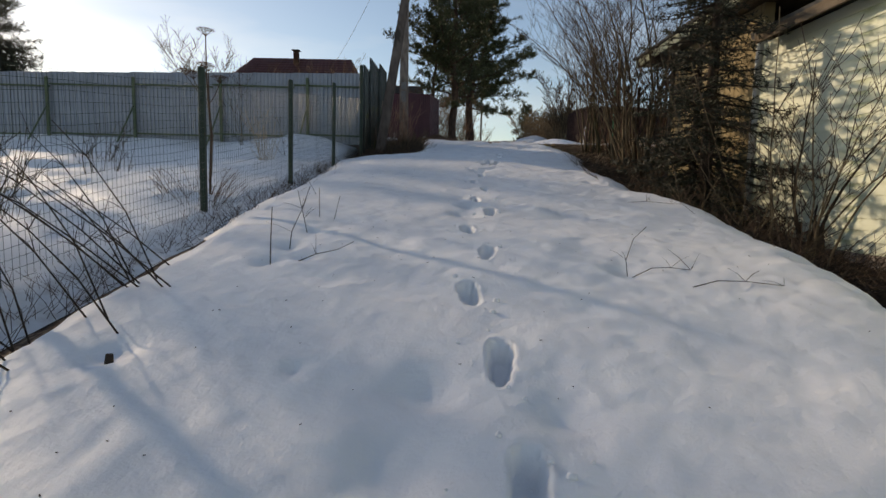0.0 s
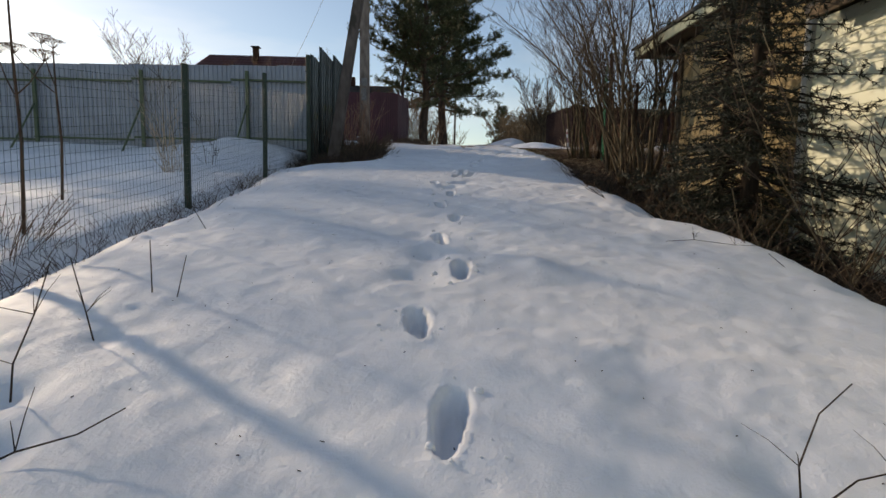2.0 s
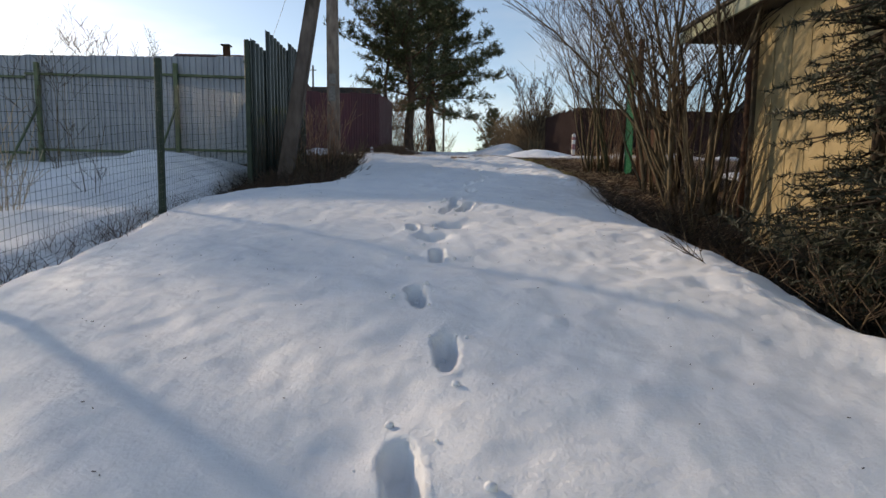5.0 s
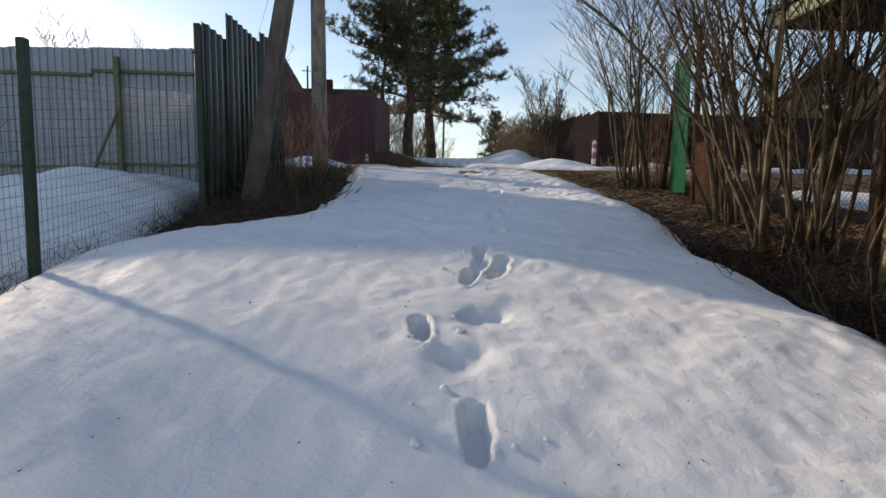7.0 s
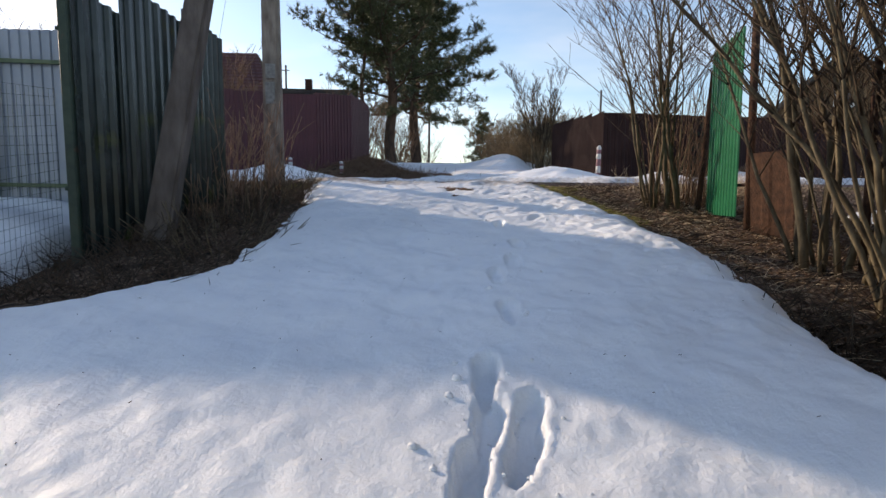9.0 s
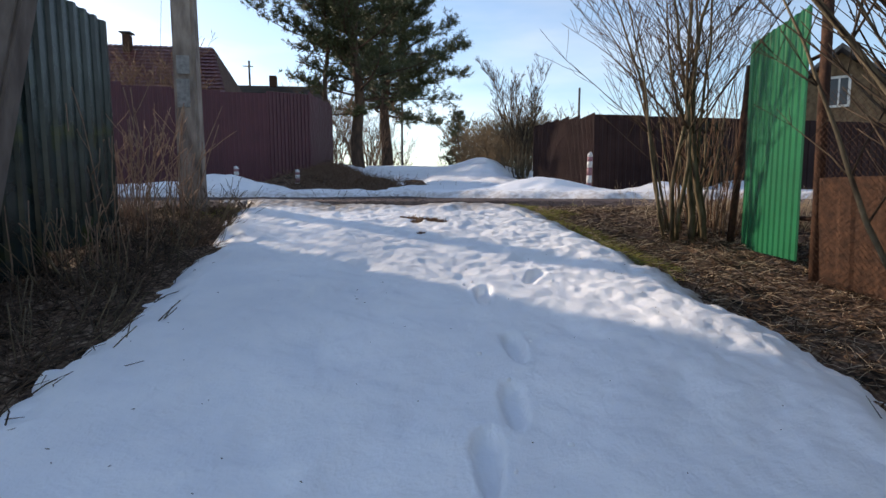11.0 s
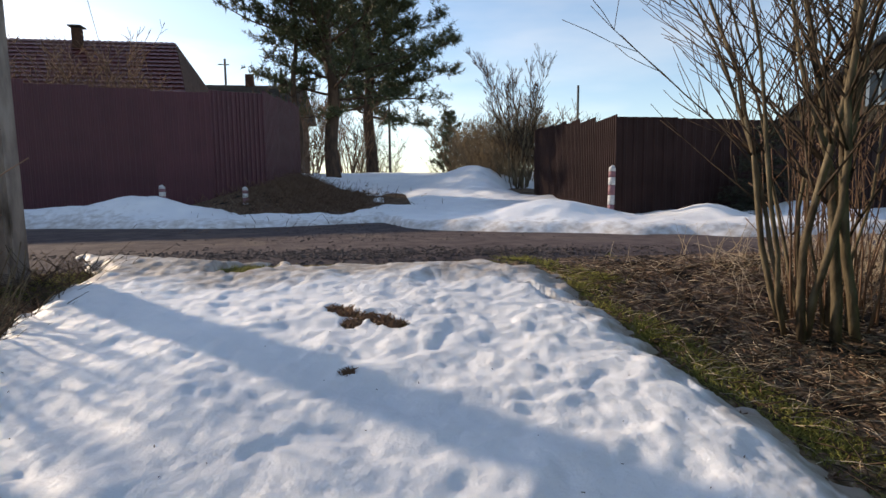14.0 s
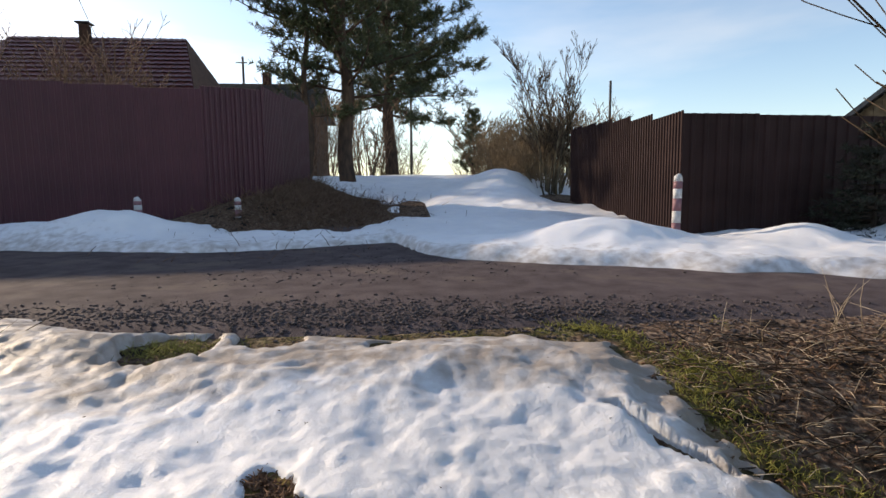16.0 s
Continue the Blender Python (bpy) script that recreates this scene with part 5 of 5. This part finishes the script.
# gravel along the near edge of the road
stone = bmesh.new()
bmesh.ops.create_icosphere(stone, subdivisions=1, radius=1.0)
for v in stone.verts:
    v.co *= 0.75 + 0.5 * random.random()
SV, SF = np.array([tuple(v.co) for v in stone.verts]), np.array([[v.index for v in f.verts] for f in stone.faces])
stone.free()
rs_ = np.random.RandomState(12)
n = 7500
px = rs_.normal(1.6, 1.7, n)
py = 18.75 - 0.10 * px + rs_.normal(0, 0.22, n)
far = rs_.rand(n) < 0.15
px[far], py[far] = rs_.normal(1.4, 1.2, far.sum()), rs_.uniform(19.6, 22.4, far.sum())
sz = 0.004 + 0.013 * rs_.rand(n) ** 3
pz = np.maximum(road_z(px, py), ground_z(px, py)) + sz * 0.3
ang = rs_.uniform(0, 6.28, n)
P = SV[None] * np.stack([sz * 1.2, sz, sz * 0.5], -1)[:, None]
PX = P[..., 0] * np.cos(ang)[:, None] - P[..., 1] * np.sin(ang)[:, None] + px[:, None]
PY = P[..., 0] * np.sin(ang)[:, None] + P[..., 1] * np.cos(ang)[:, None] + py[:, None]
co = np.stack([PX, PY, P[..., 2] + pz[:, None]], -1).reshape(-1, 3)
loops = (SF[None] + (np.arange(n) * len(SV))[:, None, None]).reshape(-1)
tagged(new("gravel", mesh_arrays("gravel", co, loops, np.arange(n * len(SF)) * 3, np.full(n * len(SF), 3), GRAVEL)), "dark crushed gravel along the road edge", "gravel", kind="stuff")


# ---- garden stalks and twigs standing in the snow ----
def surface(x, y):
    if x < -2.1:
        return float(garden_z(np.array([x]), np.array([y]))[0])
    return lane_z(x, y)


def stick(x, y, pts, r, name="twig", label="bare dark twig sticking out of the snow", group="twigs in the snow", forks=0, seed=0):
    rng = random.Random(seed)
    t = thing(name, x, y, surface(x, y) - 0.03, label, "twig", group)
    V, F = [], []
    r = r * 0.62
    tube(V, F, [Vector(p) for p in pts], [r * (1 - 0.6 * k / len(pts)) for k in range(len(pts))], 5)
    for k in range(forks):
        i = rng.randint(1, len(pts) - 1)
        p = Vector(pts[i])
        d = Vector((rng.uniform(-1, 1), rng.uniform(-1, 1), rng.uniform(0.2, 1))).normalized() * rng.uniform(0.08, 0.22)
        tube(V, F, [p, p + d * 0.5 + Vector((0, 0, 0.01)), p + d], [r * 0.5, r * 0.4, r * 0.2], 4)
    part("stem", mesh_from("stem", V, F, TWIG), TWIG, t)


stick(-1.13, 3.52, [(0, 0, 0), (0.0, 0.02, 0.2), (0.02, 0.0, 0.43)], 0.008, seed=1)
stick(-1.12, 3.93, [(0, 0, 0), (0.02, 0.0, 0.16), (0.10, 0.0, 0.33), (0.16, 0.0, 0.50)], 0.006, forks=4, seed=2)
stick(-1.09, 4.36, [(0, 0, 0), (-0.03, 0.0, 0.15), (-0.08, 0.0, 0.38)], 0.006, forks=3, seed=3)
stick(-0.95, 3.50, [(0, 0, 0.02), (0.12, 0.06, 0.07), (0.26, 0.10, 0.10), (0.36, 0.16, 0.15)], 0.006, forks=2, seed=4)
stick(-1.12, 4.9, [(0, 0, 0), (0.0, 0.0, 0.3)], 0.006, seed=5)
stick(-0.98, 4.85, [(0, 0, 0), (0.06, 0.0, 0.24)], 0.005, seed=6)
stick(-1.62, 6.9, [(0, 0, 0), (-0.2, 0.0, 0.36)], 0.006, seed=7)
stick(1.25, 3.42, [(0, 0, 0), (-0.02, 0.0, 0.14), (0.02, 0.0, 0.28), (0.10, 0, 0.36)], 0.005, forks=2, seed=8)
stick(1.27, 3.40, [(0, 0, 0.03), (0.14, 0.04, 0.09), (0.28, 0.08, 0.09), (0.40, 0.05, 0.08)], 0.005, forks=5, seed=9)
stick(1.55, 3.15, [(0, 0, 0.03), (0.16, 0.02, 0.07), (0.36, 0.08, 0.06), (0.55, 0.0, 0.05)], 0.006, forks=5, seed=10)
stick(-1.37, 2.15, [(0, 0, 0), (0.0, 0.01, 0.07)], 0.035, name="stump", label="short dark cut stump in the snow", seed=11)
stick(2.2, 6.3, [(0, 0, 0.03), (0.2, -0.05, 0.05), (0.42, -0.25, 0.03), (0.6, -0.3, 0.03)], 0.005, forks=7, seed=12)
for k in range(20):
    rng_ = random.Random(200 + k)
    x, y = -1.75 + rng_.uniform(-0.25, 0.35), 2.9 + rng_.uniform(-0.9, 0.6)
    a = rng_.uniform(2.3, 3.6)
    L = rng_.uniform(0.7, 1.5)
    stick(x, y, [(0, 0, 0), (L * 0.35 * math.cos(a), L * 0.25 * math.sin(a), L * 0.3), (L * 0.7 * math.cos(a), L * 0.4 * math.sin(a), L * 0.55), (L * math.cos(a), L * 0.5 * math.sin(a), L * 0.72)], 0.0085, forks=6, seed=300 + k,
          name="bramble_cane", label="bare leaning cane at the snow edge", group="canes at the snow edge")

# garden plants
shrub("garden_stalks", -5.2, 8.2, 12, 1.0, "leafless dark garden bush in the snow", "plant", seed=90, r0=0.010, depth=2, lean=0.45, base=0.3, density=3)
shrub("garden_stalks", -6.6, 10.2, 12, 1.0, "leafless dark garden bush in the snow", "plant", seed=91, r0=0.010, depth=2, lean=0.45, base=0.3, density=3)
shrub("garden_stalks", -4.2, 4.6, 10, 1.2, "leafless dark garden bush in the snow", "plant", seed=92, r0=0.008, depth=2, lean=0.4, base=0.4, density=3)
shrub("garden_stalks", -3.6, 3.6, 12, 1.1, "leafless dark garden bush in the snow", "plant", seed=93, r0=0.007, depth=2, lean=0.5, base=0.4, density=3)
shrub("garden_stalks", -8.5, 9.0, 10, 1.0, "leafless dark garden bush in the snow", "plant", seed=94, r0=0.010, depth=2, lean=0.45, base=0.3, density=3)
shrub("garden_stalks", -10.5, 11.0, 12, 1.1, "leafless dark garden bush in the snow", "plant", seed=101, r0=0.010, depth=2, lean=0.45, base=0.4, density=3)
shrub("garden_stalks", -5.6, 6.4, 12, 1.1, "leafless dark garden bush in the snow", "plant", seed=102, r0=0.008, depth=2, lean=0.5, base=0.4, density=3)
shrub("garden_stalks", -7.4, 8.0, 14, 0.9, "leafless dark garden bush in the snow", "plant", seed=103, r0=0.008, depth=2, lean=0.6, base=0.5, density=3)
shrub("garden_sapling", -5.2, 14.0, 5, 2.6, "thin leafless sapling in the garden", "plant", seed=95, r0=0.016, depth=2, lean=0.15, base=0.25, density=3)
shrub("garden_sapling", -3.35, 11.5, 3, 1.2, "thin leafless sapling in the garden", "plant", seed=96, r0=0.009, depth=2, lean=0.2, base=0.12, density=3)
shrub("dry_weed", -2.75, 6.0, 60, 0.75, "drooping clump of dry brown weed by the fence post", "plant", seed=97, r0=0.004, depth=1, lean=0.6, base=0.25, mat=REDTWIG, density=3, arch=0.25, min_r=0.002)
shrub("dry_weed", -3.4, 10.2, 20, 1.3, "pale yellow dry plume of weed", "plant", seed=98, r0=0.005, depth=1, lean=0.12, base=0.08, mat=STRAW, density=4, min_r=0.0028)


def hogweed(x, y, h, heads, seed):
    rng = random.Random(seed)
    t = thing("dry_hogweed", x, y, surface(x, y) - 0.05, "tall dry umbel plant with flat seed heads", "plant", "dry umbel plants")
    V, F = [], []
    tube(V, F, [(0, 0, 0), (0.03, 0, h * 0.4), (-0.01, 0.02, h * 0.75), (0, 0, h)], [0.014, 0.012, 0.009, 0.006], 6)
    part("stalk", mesh_from("stalk", V, F, STALK), STALK, t)
    tops = [(Vector((-0.01, 0.02, h * 0.78)), Vector((0, 0, h)))]
    for k in range(heads):
        a = rng.uniform(0, 6.28)
        s = Vector((0, 0, h * rng.uniform(0.55, 0.78)))
        tops.append((s, s + Vector((0.30 * math.cos(a), 0.30 * math.sin(a), 0.32))))
    for s, e in tops:
        V, F = [], []
        tube(V, F, [s, s.lerp(e, 0.5) + Vector((0, 0, -0.03)), e], [0.006, 0.005, 0.004], 5)
        for q in range(18):
            a = q * 2.399
            rr = 0.095 * math.sqrt((q + 0.5) / 18)
            tip = e + Vector((rr * math.cos(a), rr * math.sin(a), 0.08 - rr * 0.15))
            tube(V, F, [e, tip], [0.002, 0.0015], 3)
            for w in range(5):
                b = w * 1.26
                tube(V, F, [tip, tip + Vector((0.022 * math.cos(b), 0.022 * math.sin(b), 0.012))], [0.0015, 0.003], 3)
        part("umbel", mesh_from("umbel", V, F, STALK), STALK, t)


hogweed(-2.75, 6.3, 1.85, 2, 4)
hogweed(-3.3, 7.6, 1.5, 2, 5)

# overhead cable
cable = thing("overhead_cable", -1.4, 17.95, 0, "thin black overhead cable to the red-roofed house", "cable")
V, F = [], []
tube(V, F, [(-7.5 * k / 12, 20.0 * k / 12, 9.6 - 1.2 * k / 12 - 2.2 * (k / 12) * (1 - k / 12)) for k in range(13)], [0.008] * 13, 4)
part("wire", mesh_from("wire", V, F, DARKMETAL), DARKMETAL, cable)

# leftover snow in the yard behind the netting
grid_object("snow_yard", steps((5.2, 9.0, 0.08)), steps((12.6, 17.0, 0.08)),
            lambda x, y: ground_z(x, y) - 0.06 + 0.15 * smooth(0.0, 0.5, 1 - ((x - 7.6) / 1.0) ** 2 - ((y - 14.9) / 1.5) ** 2 + 0.4 * fbm(x, y, 1.0, 99)), SNOW,
            "patch of old snow in the yard", "snow", attributes=[("dirt", lambda x, y: 0.1 + 0 * x)])

# specks of bark and seed on the snow
rs_ = np.random.RandomState(77)
n = 420
sx, sy = rs_.uniform(-1.8, 2.9, n), rs_.uniform(0.9, 17.8, n)
szz = snow_z(sx, sy)
V, F = [], []
for k in range(n):
    a = rs_.uniform(0, 6.28)
    L = 0.004 + 0.012 * rs_.rand() ** 2
    tube(V, F, [(sx[k], sy[k], szz[k] + 0.001), (sx[k] + L * math.cos(a), sy[k] + L * math.sin(a), szz[k] + 0.003)], [0.0022, 0.0015], 4)
tagged(new("snow_debris", mesh_from("snow_debris", V, F, TWIG)), "tiny specks of bark and seed on the snow", "debris", kind="stuff")

# crumbs of snow kicked out round the boot prints
rs_ = np.random.RandomState(21)
cx, cy = [], []
for fx, fy, turn, k in FEET:
    for q in range(int(9 * k)):
        a = rs_.uniform(0, 6.28)
        d = rs_.uniform(0.09, 0.26)
        cx.append(fx + d * math.cos(a)), cy.append(fy + d * math.sin(a) * 1.3)
cx, cy = np.array(cx), np.array(cy)
n = len(cx)
sz = 0.005 + 0.016 * rs_.rand(n) ** 3
cz = snow_z(cx, cy) + sz * 0.2
P = SV[None] * sz[:, None, None] + np.stack([cx, cy, cz], -1)[:, None]
loops = (SF[None] + (np.arange(n) * len(SV))[:, None, None]).reshape(-1)
tagged(new("snow_crumbs", mesh_arrays("snow_crumbs", P.reshape(-1, 3), loops, np.arange(n * len(SF)) * 3, np.full(n * len(SF), 3), SNOW, True)), "small crumbs of snow round the boot prints", "snow", kind="stuff")
